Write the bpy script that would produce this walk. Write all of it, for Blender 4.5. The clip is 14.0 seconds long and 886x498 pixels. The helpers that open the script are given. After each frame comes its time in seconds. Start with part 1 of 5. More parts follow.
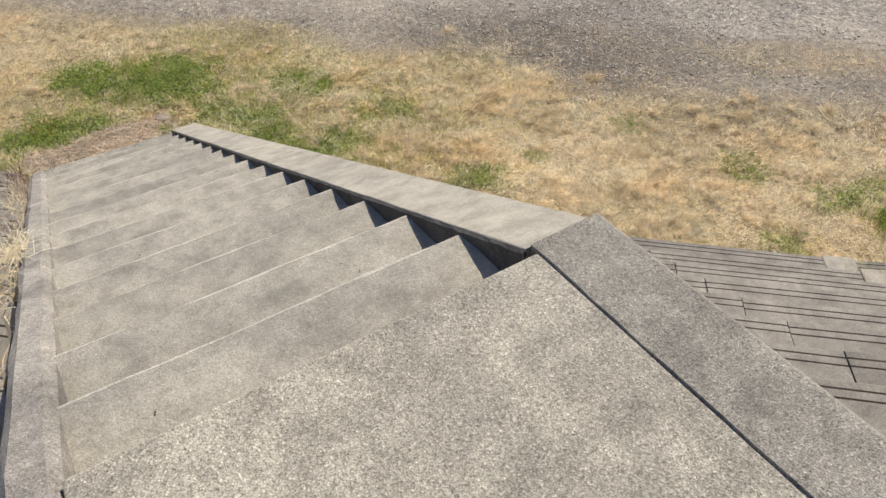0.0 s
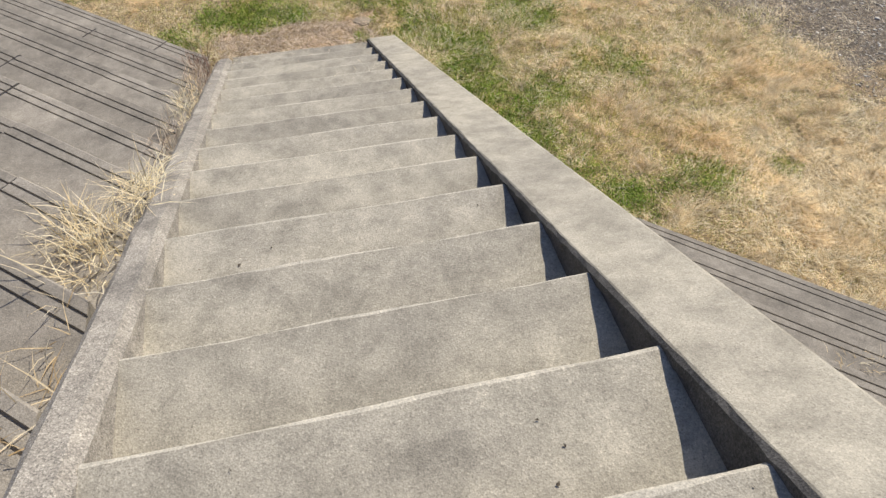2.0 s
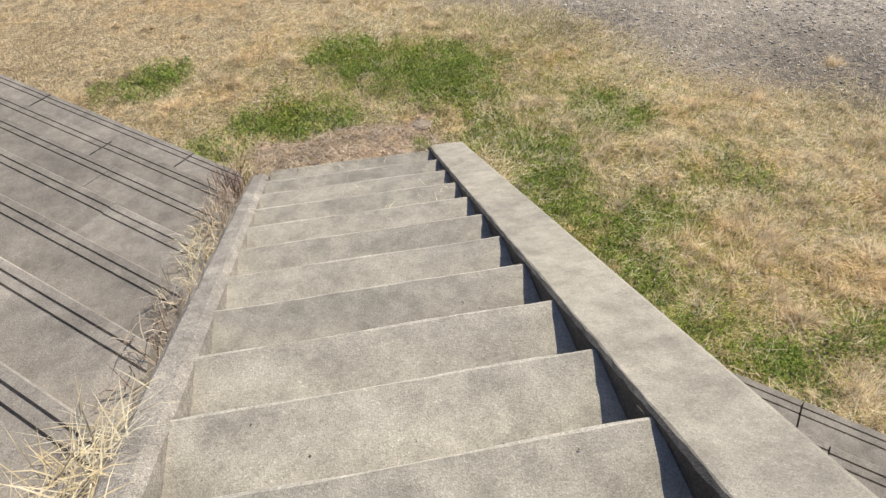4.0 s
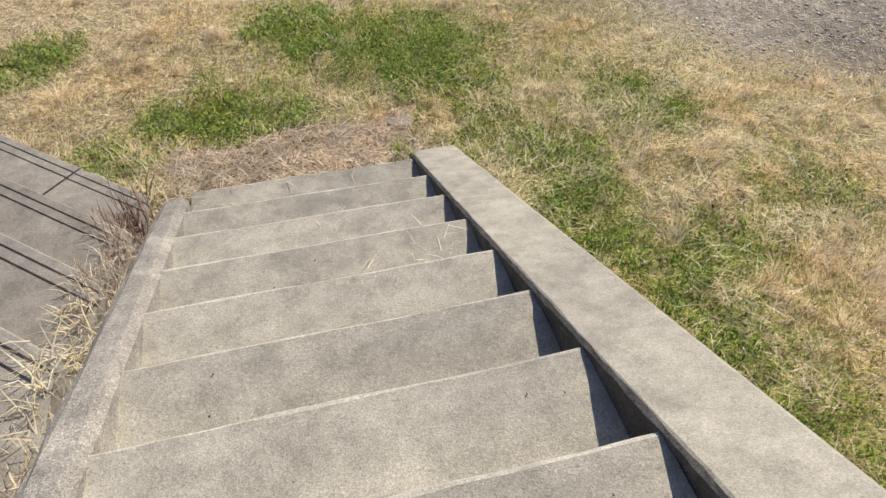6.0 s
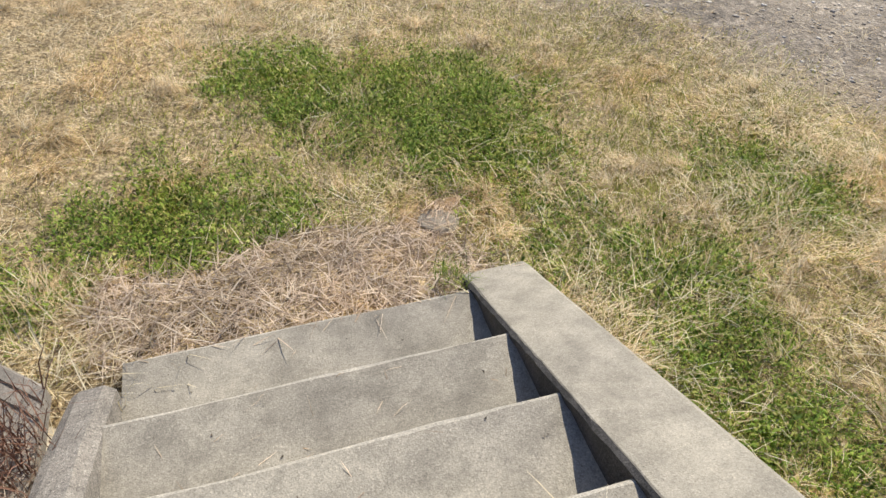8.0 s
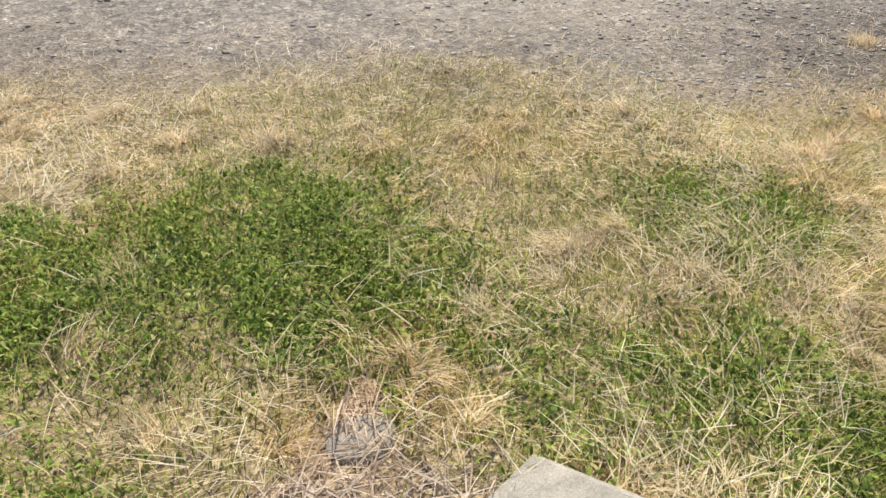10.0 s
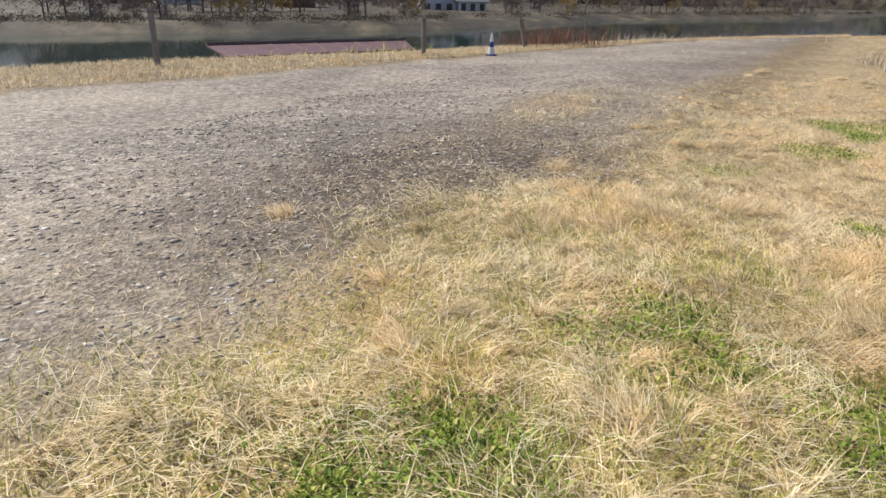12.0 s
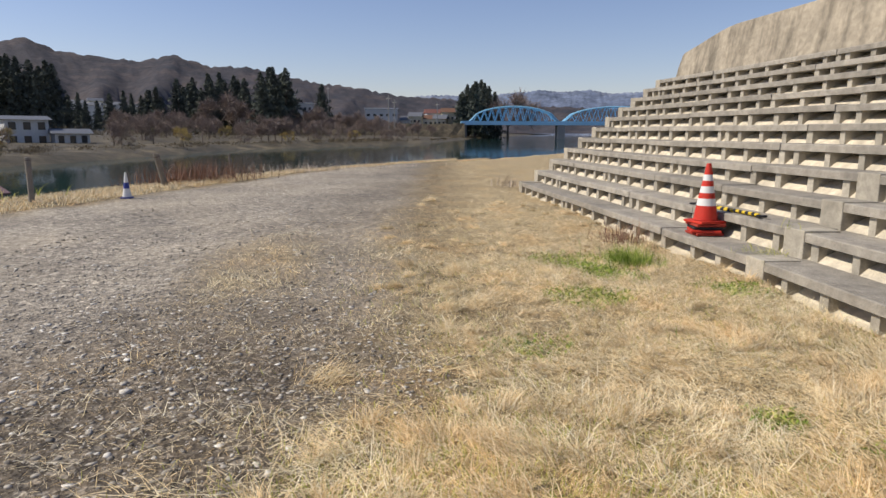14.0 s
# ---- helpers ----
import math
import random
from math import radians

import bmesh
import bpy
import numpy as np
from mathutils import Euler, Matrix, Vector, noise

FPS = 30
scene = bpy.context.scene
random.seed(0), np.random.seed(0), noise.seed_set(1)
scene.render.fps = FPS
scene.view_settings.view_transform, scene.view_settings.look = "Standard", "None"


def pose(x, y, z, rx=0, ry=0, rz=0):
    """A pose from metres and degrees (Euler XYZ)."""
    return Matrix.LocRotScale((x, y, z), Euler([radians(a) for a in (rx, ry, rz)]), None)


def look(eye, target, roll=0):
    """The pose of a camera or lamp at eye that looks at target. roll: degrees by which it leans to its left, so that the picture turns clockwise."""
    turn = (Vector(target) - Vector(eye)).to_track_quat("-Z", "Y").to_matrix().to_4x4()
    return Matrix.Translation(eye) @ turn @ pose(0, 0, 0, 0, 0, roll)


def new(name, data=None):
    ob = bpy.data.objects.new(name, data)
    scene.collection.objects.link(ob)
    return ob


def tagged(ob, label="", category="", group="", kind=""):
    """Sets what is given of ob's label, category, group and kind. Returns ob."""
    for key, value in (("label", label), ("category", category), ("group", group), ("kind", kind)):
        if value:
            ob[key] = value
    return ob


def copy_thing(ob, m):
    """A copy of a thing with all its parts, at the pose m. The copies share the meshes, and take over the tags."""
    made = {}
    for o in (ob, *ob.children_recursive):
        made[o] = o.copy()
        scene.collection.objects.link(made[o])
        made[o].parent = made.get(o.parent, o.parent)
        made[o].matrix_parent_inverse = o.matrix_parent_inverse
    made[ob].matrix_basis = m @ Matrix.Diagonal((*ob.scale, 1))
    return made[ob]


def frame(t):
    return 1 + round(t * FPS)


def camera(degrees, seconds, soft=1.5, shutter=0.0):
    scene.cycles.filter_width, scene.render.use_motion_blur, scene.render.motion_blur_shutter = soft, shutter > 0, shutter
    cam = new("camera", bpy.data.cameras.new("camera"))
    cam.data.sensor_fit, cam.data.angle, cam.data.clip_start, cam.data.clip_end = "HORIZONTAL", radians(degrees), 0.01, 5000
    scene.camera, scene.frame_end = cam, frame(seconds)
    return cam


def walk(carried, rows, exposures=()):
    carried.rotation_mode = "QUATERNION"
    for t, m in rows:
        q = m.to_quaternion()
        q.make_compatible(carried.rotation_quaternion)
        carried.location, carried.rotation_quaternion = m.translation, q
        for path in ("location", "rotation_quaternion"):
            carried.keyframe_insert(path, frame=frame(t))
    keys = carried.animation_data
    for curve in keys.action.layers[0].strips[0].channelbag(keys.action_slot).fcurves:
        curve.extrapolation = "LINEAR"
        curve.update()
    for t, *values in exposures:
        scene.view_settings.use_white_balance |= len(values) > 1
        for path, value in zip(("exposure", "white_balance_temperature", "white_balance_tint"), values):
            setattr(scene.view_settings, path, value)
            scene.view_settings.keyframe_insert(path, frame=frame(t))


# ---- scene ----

# ================= camera and walk =================
cam = camera(67.5, 14.0, soft=1.5)
ROWS = [
    (0, -1.142, -1.152, 4.627, -34.47, -42.91, 1.26),
    (0.5, -1.048, -0.922, 4.486, -28.73, -45.72, 1.09),
    (1, -0.963, -0.652, 4.403, -21.25, -46.08, 0.54),
    (1.5, -0.870, -0.342, 4.305, -15.91, -48.22, 0.99),
    (2, -0.817, 0.041, 4.242, -15.34, -50.31, 2.10),
    (2.5, -0.773, 0.408, 4.136, -13.56, -48.57, 0.13),
    (3, -0.755, 0.743, 3.984, -11.39, -47.80, -0.18),
    (3.5, -0.770, 1.098, 3.856, -10.02, -45.55, -2.06),
    (3.7, -0.765, 1.261, 3.785, -9.53, -44.24, -1.67),
    (5.8, -0.756, 2.815, 3.027, -15.57, -46.74, 0.52),
    (6, -0.767, 2.972, 2.926, -15.98, -46.58, 1.62),
    (6.5, -0.797, 3.359, 2.739, -17.34, -47.00, 2.72),
    (7, -0.800, 3.728, 2.579, -17.39, -45.50, 3.08),
    (7.2, -0.798, 3.932, 2.521, -17.89, -44.96, 3.20),
    (9.3, -0.779, 5.450, 1.853, -27.45, -45.40, 1.85),
    (9.5, -0.772, 5.582, 1.775, -31.57, -43.75, 2.55),
    (10, -0.668, 5.940, 1.610, -44.68, -37.09, 0.68),
    (10.5, -0.468, 6.255, 1.435, -59.17, -32.32, -1.13),
    (11, -0.241, 6.543, 1.337, -75.55, -26.65, -0.09),
    (11.5, 0.078, 6.837, 1.261, -89.89, -22.74, 1.11),
    (12, 0.408, 7.103, 1.303, -104.07, -20.69, 0.75),
    (12.5, 0.808, 7.204, 1.314, -117.28, -19.06, 1.70),
    (13, 1.323, 7.197, 1.320, -126.63, -16.71, 2.65),
    (13.5, 1.901, 7.126, 1.358, -132.30, -13.99, 0.66),
    (14, 2.531, 6.948, 1.369, -135.32, -10.03, 0.22),
]


def aim(x, y, z, yaw, pitch, roll):
    a, b = radians(yaw), radians(pitch)
    return look((x, y, z), (x - math.sin(a) * math.cos(b), y + math.cos(a) * math.cos(b), z + math.sin(b)), roll)


walk(cam, [(t, aim(*r)) for t, *r in ROWS], [(0.0, 0.0), (7.2, 0.0), (9.5, 0.04), (10.0, 0.14), (12.2, 0.14), (13.5, -0.05), (14.0, -0.05)])

# ================= world, sun =================
SUN_ELEVATION, SUN_TURN = 44.0, 45.0
world = bpy.data.worlds.new("world")
scene.world = world
world.use_nodes = True
wn = world.node_tree.nodes
sky = wn.new("ShaderNodeTexSky")
sky.sky_type, sky.sun_disc = "NISHITA", False
sky.sun_elevation, sky.sun_rotation = radians(SUN_ELEVATION), radians(SUN_TURN)
sky.air_density, sky.dust_density, sky.ozone_density = 1.0, 0.3, 1.5
tint = wn.new("ShaderNodeMix")
tint.data_type, tint.blend_type = "RGBA", "MULTIPLY"
tint.inputs[0].default_value, tint.inputs[7].default_value = 1.0, (1.06, 0.99, 1.14, 1)
world.node_tree.links.new(sky.outputs[0], tint.inputs[6])
world.node_tree.links.new(tint.outputs[2], wn["Background"].inputs[0])
wn["Background"].inputs[1].default_value = 0.10
sun_data = bpy.data.lights.new("sun", "SUN")
sun_data.energy, sun_data.angle, sun_data.color = 4.6, radians(0.5), (1.0, 0.92, 0.80)
sun_lamp = new("sun", sun_data)
se, sr = radians(SUN_ELEVATION), radians(SUN_TURN)
sun_lamp.matrix_world = look((40 * math.sin(sr), 40 * math.cos(sr), 40 * math.tan(se)), (0, 0, 0))

# ================= materials =================


class Mat:
    """A small node-material builder."""

    def __init__(self, name, rough=0.8, metal=0.0):
        self.m = bpy.data.materials.new(name)
        self.m.use_nodes = True
        self.n, self.l = self.m.node_tree.nodes, self.m.node_tree.links
        self.bsdf = self.n["Principled BSDF"]
        self.bsdf.inputs["Roughness"].default_value = rough
        self.bsdf.inputs["Metallic"].default_value = metal
        self.bsdf.inputs["Specular IOR Level"].default_value = 0.3
        self.co = self.n.new("ShaderNodeNewGeometry").outputs["Position"]

    def local(self):
        self.co = self.n.new("ShaderNodeTexCoord").outputs["Object"]
        return self

    def noise(self, scale, detail=4.0, rough=0.55, stretch=None):
        t = self.n.new("ShaderNodeTexNoise")
        t.inputs["Scale"].default_value, t.inputs["Detail"].default_value, t.inputs["Roughness"].default_value = scale, detail, rough
        co = self.co
        if stretch:
            mp = self.n.new("ShaderNodeMapping")
            mp.inputs["Scale"].default_value = stretch
            self.l.new(co, mp.inputs[0])
            co = mp.outputs[0]
        self.l.new(co, t.inputs["Vector"])
        return t.outputs[0]

    def cells(self, scale, feature="F1", out=0):
        t = self.n.new("ShaderNodeTexVoronoi")
        t.feature = feature
        t.inputs["Scale"].default_value = scale
        self.l.new(self.co, t.inputs["Vector"])
        return t.outputs[out]

    def ramp(self, fac, *stops):
        r = self.n.new("ShaderNodeValToRGB")
        while len(r.color_ramp.elements) < len(stops):
            r.color_ramp.elements.new(0.5)
        for e, (p, c) in zip(r.color_ramp.elements, stops):
            e.position = p
            e.color = (*c, 1) if isinstance(c, tuple) else (c, c, c, 1)
        self.l.new(fac, r.inputs[0])
        return r.outputs[0]

    def mix(self, fac, a, b, mode="MIX"):
        x = self.n.new("ShaderNodeMix")
        x.data_type, x.blend_type = "RGBA", mode
        for sock, v in ((x.inputs[0], fac), (x.inputs[6], a), (x.inputs[7], b)):
            if isinstance(v, (int, float)):
                sock.default_value = v
            elif isinstance(v, tuple):
                sock.default_value = (*v, 1)
            else:
                self.l.new(v, sock)
        return x.outputs[2]

    def rand(self, island=True):
        if island:
            return self.n.new("ShaderNodeNewGeometry").outputs["Random Per Island"]
        return self.n.new("ShaderNodeObjectInfo").outputs["Random"]

    def color(self, c):
        if isinstance(c, tuple):
            self.bsdf.inputs["Base Color"].default_value = (*c, 1)
        else:
            self.l.new(c, self.bsdf.inputs["Base Color"])
        return self

    def bump(self, h, strength=0.4, dist=0.01):
        b = self.n.new("ShaderNodeBump")
        b.inputs["Strength"].default_value, b.inputs["Distance"].default_value = strength, dist
        self.l.new(h, b.inputs["Height"])
        self.l.new(b.outputs[0], self.bsdf.inputs["Normal"])
        return self


def plain(name, c, rough=0.7, metal=0.0, vary=0.25, scale=6.0):
    m = Mat(name, rough, metal).local()
    d = tuple(v * (1 - vary) for v in c)
    n = m.noise(scale)
    m.color(m.ramp(n, (0.3, d), (0.7, c))).bump(m.noise(scale * 8), 0.15, 0.004)
    return m.m


def concrete(name, light, dark, speck=0.5, lichen=0.25, each=0.0, streak=0.0):
    """Weathered concrete: broad stains, blotches, exposed aggregate and pits. each: how much single pieces differ."""
    m = Mat(name, 0.9)
    broad = m.ramp(m.noise(1.3, 6, 0.65), (0.30, dark), (0.62, light))
    blot = m.ramp(m.noise(7, 5, 0.7), (0.35, 0.74), (0.65, 1.12))
    c = m.mix(1.0, broad, blot, "MULTIPLY")
    agg = m.cells(190)
    grain = m.ramp(m.noise(85, 4, 0.85), (0.33, 0.58), (0.47, 0.97), (0.55, 1.04), (0.70, 1.32))
    c = m.mix(speck, c, m.mix(1.0, c, grain, "MULTIPLY"))
    peb = m.ramp(m.cells(190, out=1), (0.0, 0.42), (0.35, 0.95), (0.7, 1.06), (1.0, 1.75))
    c = m.mix(speck * 0.8, c, m.mix(1.0, c, peb, "MULTIPLY"))
    pits = m.ramp(m.cells(34), (0.05, 0.35), (0.16, 1.0))
    c = m.mix(speck * 0.8, c, m.mix(1.0, c, pits, "MULTIPLY"))
    sand = m.ramp(m.noise(230, 3, 0.75), (0.34, 0.30), (0.46, 0.97), (0.56, 1.06), (0.66, 1.65))
    c = m.mix(0.15 + 0.7 * speck, c, m.mix(1.0, c, sand, "MULTIPLY"))
    holes = m.mix(1.0, m.ramp(m.cells(120), (0.08, 0.45), (0.22, 1.0)), m.ramp(m.noise(11, 3, 0.6), (0.45, 0.0), (0.55, 1.0)), "LIGHTEN")
    c = m.mix(0.8, c, m.mix(1.0, c, holes, "MULTIPLY"))
    mask = m.ramp(m.noise(4.5, 8, 0.75), (0.60, 0.0), (0.72, 1.0))
    c = m.mix(m.mix(1.0, mask, (lichen, lichen, lichen), "MULTIPLY"), c, (0.16, 0.15, 0.13))
    if each:
        c = m.mix(1.0, c, m.ramp(m.rand(False), (0.0, 1 - each), (1.0, 1 + each * 0.7)), "MULTIPLY")
    if streak:
        runs = m.ramp(m.noise(1.0, 6, 0.65, (2.6, 2.6, 0.22)), (0.38, 1 - streak), (0.56, 1.04))
        c = m.mix(1.0, c, runs, "MULTIPLY")
    m.color(c).bump(m.mix(0.5, m.noise(110, 3), agg), 0.15 + 0.28 * speck, 0.007)
    return m.m


M_CONCRETE = concrete("stair_concrete", (0.50, 0.452, 0.348), (0.34, 0.31, 0.248), 1.0, 0.35)
M_STEP = concrete("step_concrete", (0.495, 0.456, 0.362), (0.345, 0.318, 0.26), 0.48, 0.5, 0.12)
M_BORDER = concrete("border_concrete", (0.41, 0.375, 0.30), (0.25, 0.23, 0.19), 1.0, 0.5)
M_PARAPET = concrete("parapet_concrete", (0.48, 0.442, 0.35), (0.365, 0.337, 0.274), 0.35, 0.3)
# Paler concrete that paints the sunlit line along each step's nose.
M_NOSE = concrete("sunlit_nose_concrete", (0.60, 0.555, 0.45), (0.45, 0.42, 0.345), 0.5, 0.12)
M_KERB = concrete("stained_kerb_concrete", (0.46, 0.42, 0.35), (0.21, 0.195, 0.17), 0.9, 0.8)
# Near-black: the shade on the parapet's inner side is put into this colour.
M_LIP_SHADE = concrete("shaded_edge_concrete", (0.105, 0.10, 0.092), (0.06, 0.058, 0.055), 0.8, 0.4)
M_PLANK = concrete("terrace_concrete", (0.41, 0.37, 0.305), (0.28, 0.255, 0.212), 0.45, 0.35, 0.16)
M_FILL = concrete("pale_mortar", (0.72, 0.63, 0.475), (0.54, 0.475, 0.36), 0.3, 0.12)
M_BLOCK = concrete("block_concrete", (0.50, 0.45, 0.355), (0.37, 0.335, 0.27), 0.35, 0.3, 0.15)
M_WALL = concrete("wall_concrete", (0.44, 0.375, 0.28), (0.33, 0.285, 0.215), 0.12, 0.3, 0.0, 0.45)

# ================= plan =================
# Toe of the terraces: a straight line; a runs along it, o outwards from it.
TOE, TOE_DEG = Vector((2.0, 2.78)), -41.8
UX, UY = math.cos(radians(TOE_DEG)), math.sin(radians(TOE_DEG))
NX, NY = -UY, UX
RISER, TREAD, FIRST = 0.19, 0.402, 0.08
STEPS, WIDE = 16, 1.453
TOP_Z = STEPS * RISER + FIRST
TIER_H, TIER_D, TIER_Z = 0.255, 0.43, 0.21
KINK_A, END_A, END_SKEW = 3.5, 13.2, 0.62


def plan(a, o):
    return (TOE.x + a * UX + o * NX, TOE.y + a * UY + o * NY)


def along_out(x, y):
    dx, dy = x - TOE.x, y - TOE.y
    return dx * UX + dy * UY, dx * NX + dy * NY


def bend(a):
    """The benches stand out from the toe's line, and turn a little beyond the big blocks."""
    return 0.17 + 0.055 * np.clip(a - 3.5, 0, 12)


def bench(a, o):
    return plan(a, o + float(bend(a)))


def bench_o(x, y):
    a, o = along_out(x, y)
    return o - bend(a)


def a_at_x(x, o):
    """Place along the toe's line at offset o where the plan's x is given."""
    return (x - TOE.x - (o + 0.17) * NX) / UX


def smooth(e0, e1, v):
    t = np.clip((v - e0) / (e1 - e0), 0, 1)
    return t * t * (3 - 2 * t)


BANK_A = [-400, -60, -20, -4.6, 1.25, 5.2, 10.4, 13.4, 21.4, 30.6, 60, 150, 400, 900]
BANK_O = [262, 50, 29, 18.8, 15.3, 14.2, 11.5, 10.3, 6.6, 0.8, -18, -74, -230, -500]
FAR_A = [-400, -60, 0, 40, 55.6, 106, 157, 297, 600, 900]
FAR_O = [330, 118, 69, 41, 33, 27, -3, -31, -110, -200]


def wave(x, y, k, seed):
    """A cheap smooth random field in about -1..1."""
    r = np.random.RandomState(seed)
    out = 0
    for _ in range(7):
        ang, ph, f = r.uniform(0, 6.28), r.uniform(0, 6.28), k * r.uniform(0.6, 1.7)
        out = out + np.sin((x * math.cos(ang) + y * math.sin(ang)) * f + ph)
    return out / 3.2


def ground_z(x, y):
    a, o = along_out(x, y)
    z = 0.018 * wave(x, y, 2.2, 3) + 0.010 * wave(x, y, 7.0, 4)
    # levee under the terraces
    rise = np.clip(-o + bend(a) - 0.35, 0, 4.9) * 0.58 * (1 - smooth(END_A + 0.3, END_A + 3.0, a + END_SKEW * o))
    z = z * np.clip(1 + o * 2, 0, 1) + rise - 0.10 * smooth(0.05, -0.3, o - bend(a))
    bank = np.interp(a, BANK_A, BANK_O)
    far = np.interp(a, FAR_A, FAR_O)
    s = o - bank
    z = z - 3.0 * smooth(0.4, 4.0, s)
    f = o - far
    z = z + smooth(-5, 4, f) * 2.25 + smooth(4, 60, f) * 0.7 + smooth(60, 400, f) * 1.5
    return z


def mesh_object(name, verts, faces, mat, smooth_shade=False):
    me = bpy.data.meshes.new(name)
    me.from_pydata(verts, [], faces)
    me.materials.append(mat)
    if smooth_shade:
        me.polygons.foreach_set("use_smooth", [True] * len(me.polygons))
    me.update()
    return new(name, me)


def part(name, bm, mat, parent=None, label="", smooth_shade=False):
    me = bpy.data.meshes.new(name)
    bmesh.ops.recalc_face_normals(bm, faces=bm.faces)
    bm.to_mesh(me)
    bm.free()
    me.materials.append(mat)
    if smooth_shade:
        me.polygons.foreach_set("use_smooth", [True] * len(me.polygons))
    ob = new(name, me)
    if parent:
        ob.parent = parent
    if label:
        ob["label"] = label
    return ob


def box(bm, x0, x1, y0, y1, z0, z1, bevel=0.0, m=None):
    r = bmesh.ops.create_cube(bm, size=1.0)
    vs = r["verts"]
    for v in vs:
        v.co = Vector((x0 if v.co.x < 0 else x1, y0 if v.co.y < 0 else y1, z0 if v.co.z < 0 else z1))
    if bevel:
        es = list({e for v in vs for e in v.link_edges})
        r2 = bmesh.ops.bevel(bm, geom=es, offset=bevel, segments=2, affect="EDGES", profile=0.6)
        vs = list({v for f in r2["faces"] for v in f.verts} | {v for v in vs if v.is_valid})
    if m:
        bmesh.ops.transform(bm, matrix=m, verts=[v for v in vs if v.is_valid])
    return vs


def tube(bm, p0, p1, r0, r1=None, seg=8):
    p0, p1 = Vector(p0), Vector(p1)
    r1 = r0 if r1 is None else r1
    q = (p1 - p0).to_track_quat("Z", "Y").to_matrix()
    rings = []
    for p, r in ((p0, r0), (p1, r1)):
        rings.append([bm.verts.new(p + q @ Vector((r * math.cos(6.2832 * k / seg), r * math.sin(6.2832 * k / seg), 0))) for k in range(seg)])
    for k in range(seg):
        bm.faces.new((rings[0][k], rings[0][(k + 1) % seg], rings[1][(k + 1) % seg], rings[1][k]))
    bm.faces.new(rings[0][::-1])
    bm.faces.new(rings[1])
    return rings


def empty(name, at=(0, 0, 0), label="", category="", group="", kind=""):
    e = new(name)
    e.location = at
    e.empty_display_size = 0.1
    return tagged(e, label, category, group, kind)

# ================= ground and water =================


def ground_material():
    m = Mat("ground_soil_and_gravel", 0.72)
    n = m.n
    sep = n.new("ShaderNodeSeparateXYZ")
    m.l.new(m.co, sep.inputs[0])

    def lin(kx, ky, c):
        a1 = n.new("ShaderNodeMath"); a1.operation = "MULTIPLY_ADD"
        m.l.new(sep.outputs[0], a1.inputs[0]); a1.inputs[1].default_value = kx; a1.inputs[2].default_value = c
        a2 = n.new("ShaderNodeMath"); a2.operation = "MULTIPLY_ADD"
        m.l.new(sep.outputs[1], a2.inputs[0]); a2.inputs[1].default_value = ky
        m.l.new(a1.outputs[0], a2.inputs[2])
        return a2.outputs[0]

    def add(a, b, k=1.0):
        q = n.new("ShaderNodeMath"); q.operation = "MULTIPLY_ADD"
        m.l.new(b, q.inputs[0]); q.inputs[1].default_value = k; m.l.new(a, q.inputs[2])
        return q.outputs[0]

    o = lin(NX, NY, -(TOE.x * NX + TOE.y * NY))
    al = lin(UX, UY, -(TOE.x * UX + TOE.y * UY))
    edge = add(o, m.noise(0.7, 5, 0.6), 1.6)
    edge = add(edge, m.noise(4.0, 4, 0.6), 0.8)
    edge = add(edge, al, 0.06)
    up1 = n.new("ShaderNodeMapRange"); up1.interpolation_type = "SMOOTHSTEP"
    m.l.new(al, up1.inputs[0]); up1.inputs[1].default_value = -1.8; up1.inputs[2].default_value = 1.2
    dn1 = n.new("ShaderNodeMapRange"); dn1.interpolation_type = "SMOOTHSTEP"
    m.l.new(al, dn1.inputs[0]); dn1.inputs[1].default_value = 6.0; dn1.inputs[2].default_value = 3.0
    hump = n.new("ShaderNodeMath"); hump.operation = "MULTIPLY"
    m.l.new(up1.outputs[0], hump.inputs[0]); m.l.new(dn1.outputs[0], hump.inputs[1])
    edge = add(edge, hump.outputs[0], 0.35)
    rmp = n.new("ShaderNodeMapRange")
    m.l.new(edge, rmp.inputs[0]); rmp.inputs[1].default_value = 4.85; rmp.inputs[2].default_value = 5.65
    brink = add(o, al, 0.28)
    brink = add(brink, m.noise(0.9, 4, 0.6), 0.9)
    rm2 = n.new("ShaderNodeMapRange")
    m.l.new(brink, rm2.inputs[0]); rm2.inputs[1].default_value = 13.0; rm2.inputs[2].default_value = 12.5
    mul = n.new("ShaderNodeMath"); mul.operation = "MULTIPLY"
    m.l.new(rmp.outputs[0], mul.inputs[0]); m.l.new(rm2.outputs[0], mul.inputs[1])
    # a worn band of dry turf across the gravel
    far1 = n.new("ShaderNodeVectorMath"); far1.operation = "DISTANCE"
    squash = n.new("ShaderNodeCombineXYZ")
    m.l.new(al, squash.inputs[0]); m.l.new(add(o, o, 1.9), squash.inputs[1])
    m.l.new(squash.outputs[0], far1.inputs[0]); far1.inputs[1].default_value = (4.7, 14.5, 0.0)
    band = n.new("ShaderNodeMapRange")
    m.l.new(add(far1.outputs["Value"], m.noise(1.6, 5, 0.7), 2.4), band.inputs[0]); band.inputs[1].default_value = 2.2; band.inputs[2].default_value = 3.4
    band.inputs[3].default_value = 0.45
    mul2 = n.new("ShaderNodeMath"); mul2.operation = "MULTIPLY"
    m.l.new(mul.outputs[0], mul2.inputs[0]); m.l.new(band.outputs[0], mul2.inputs[1])
    g = mul2.outputs[0]
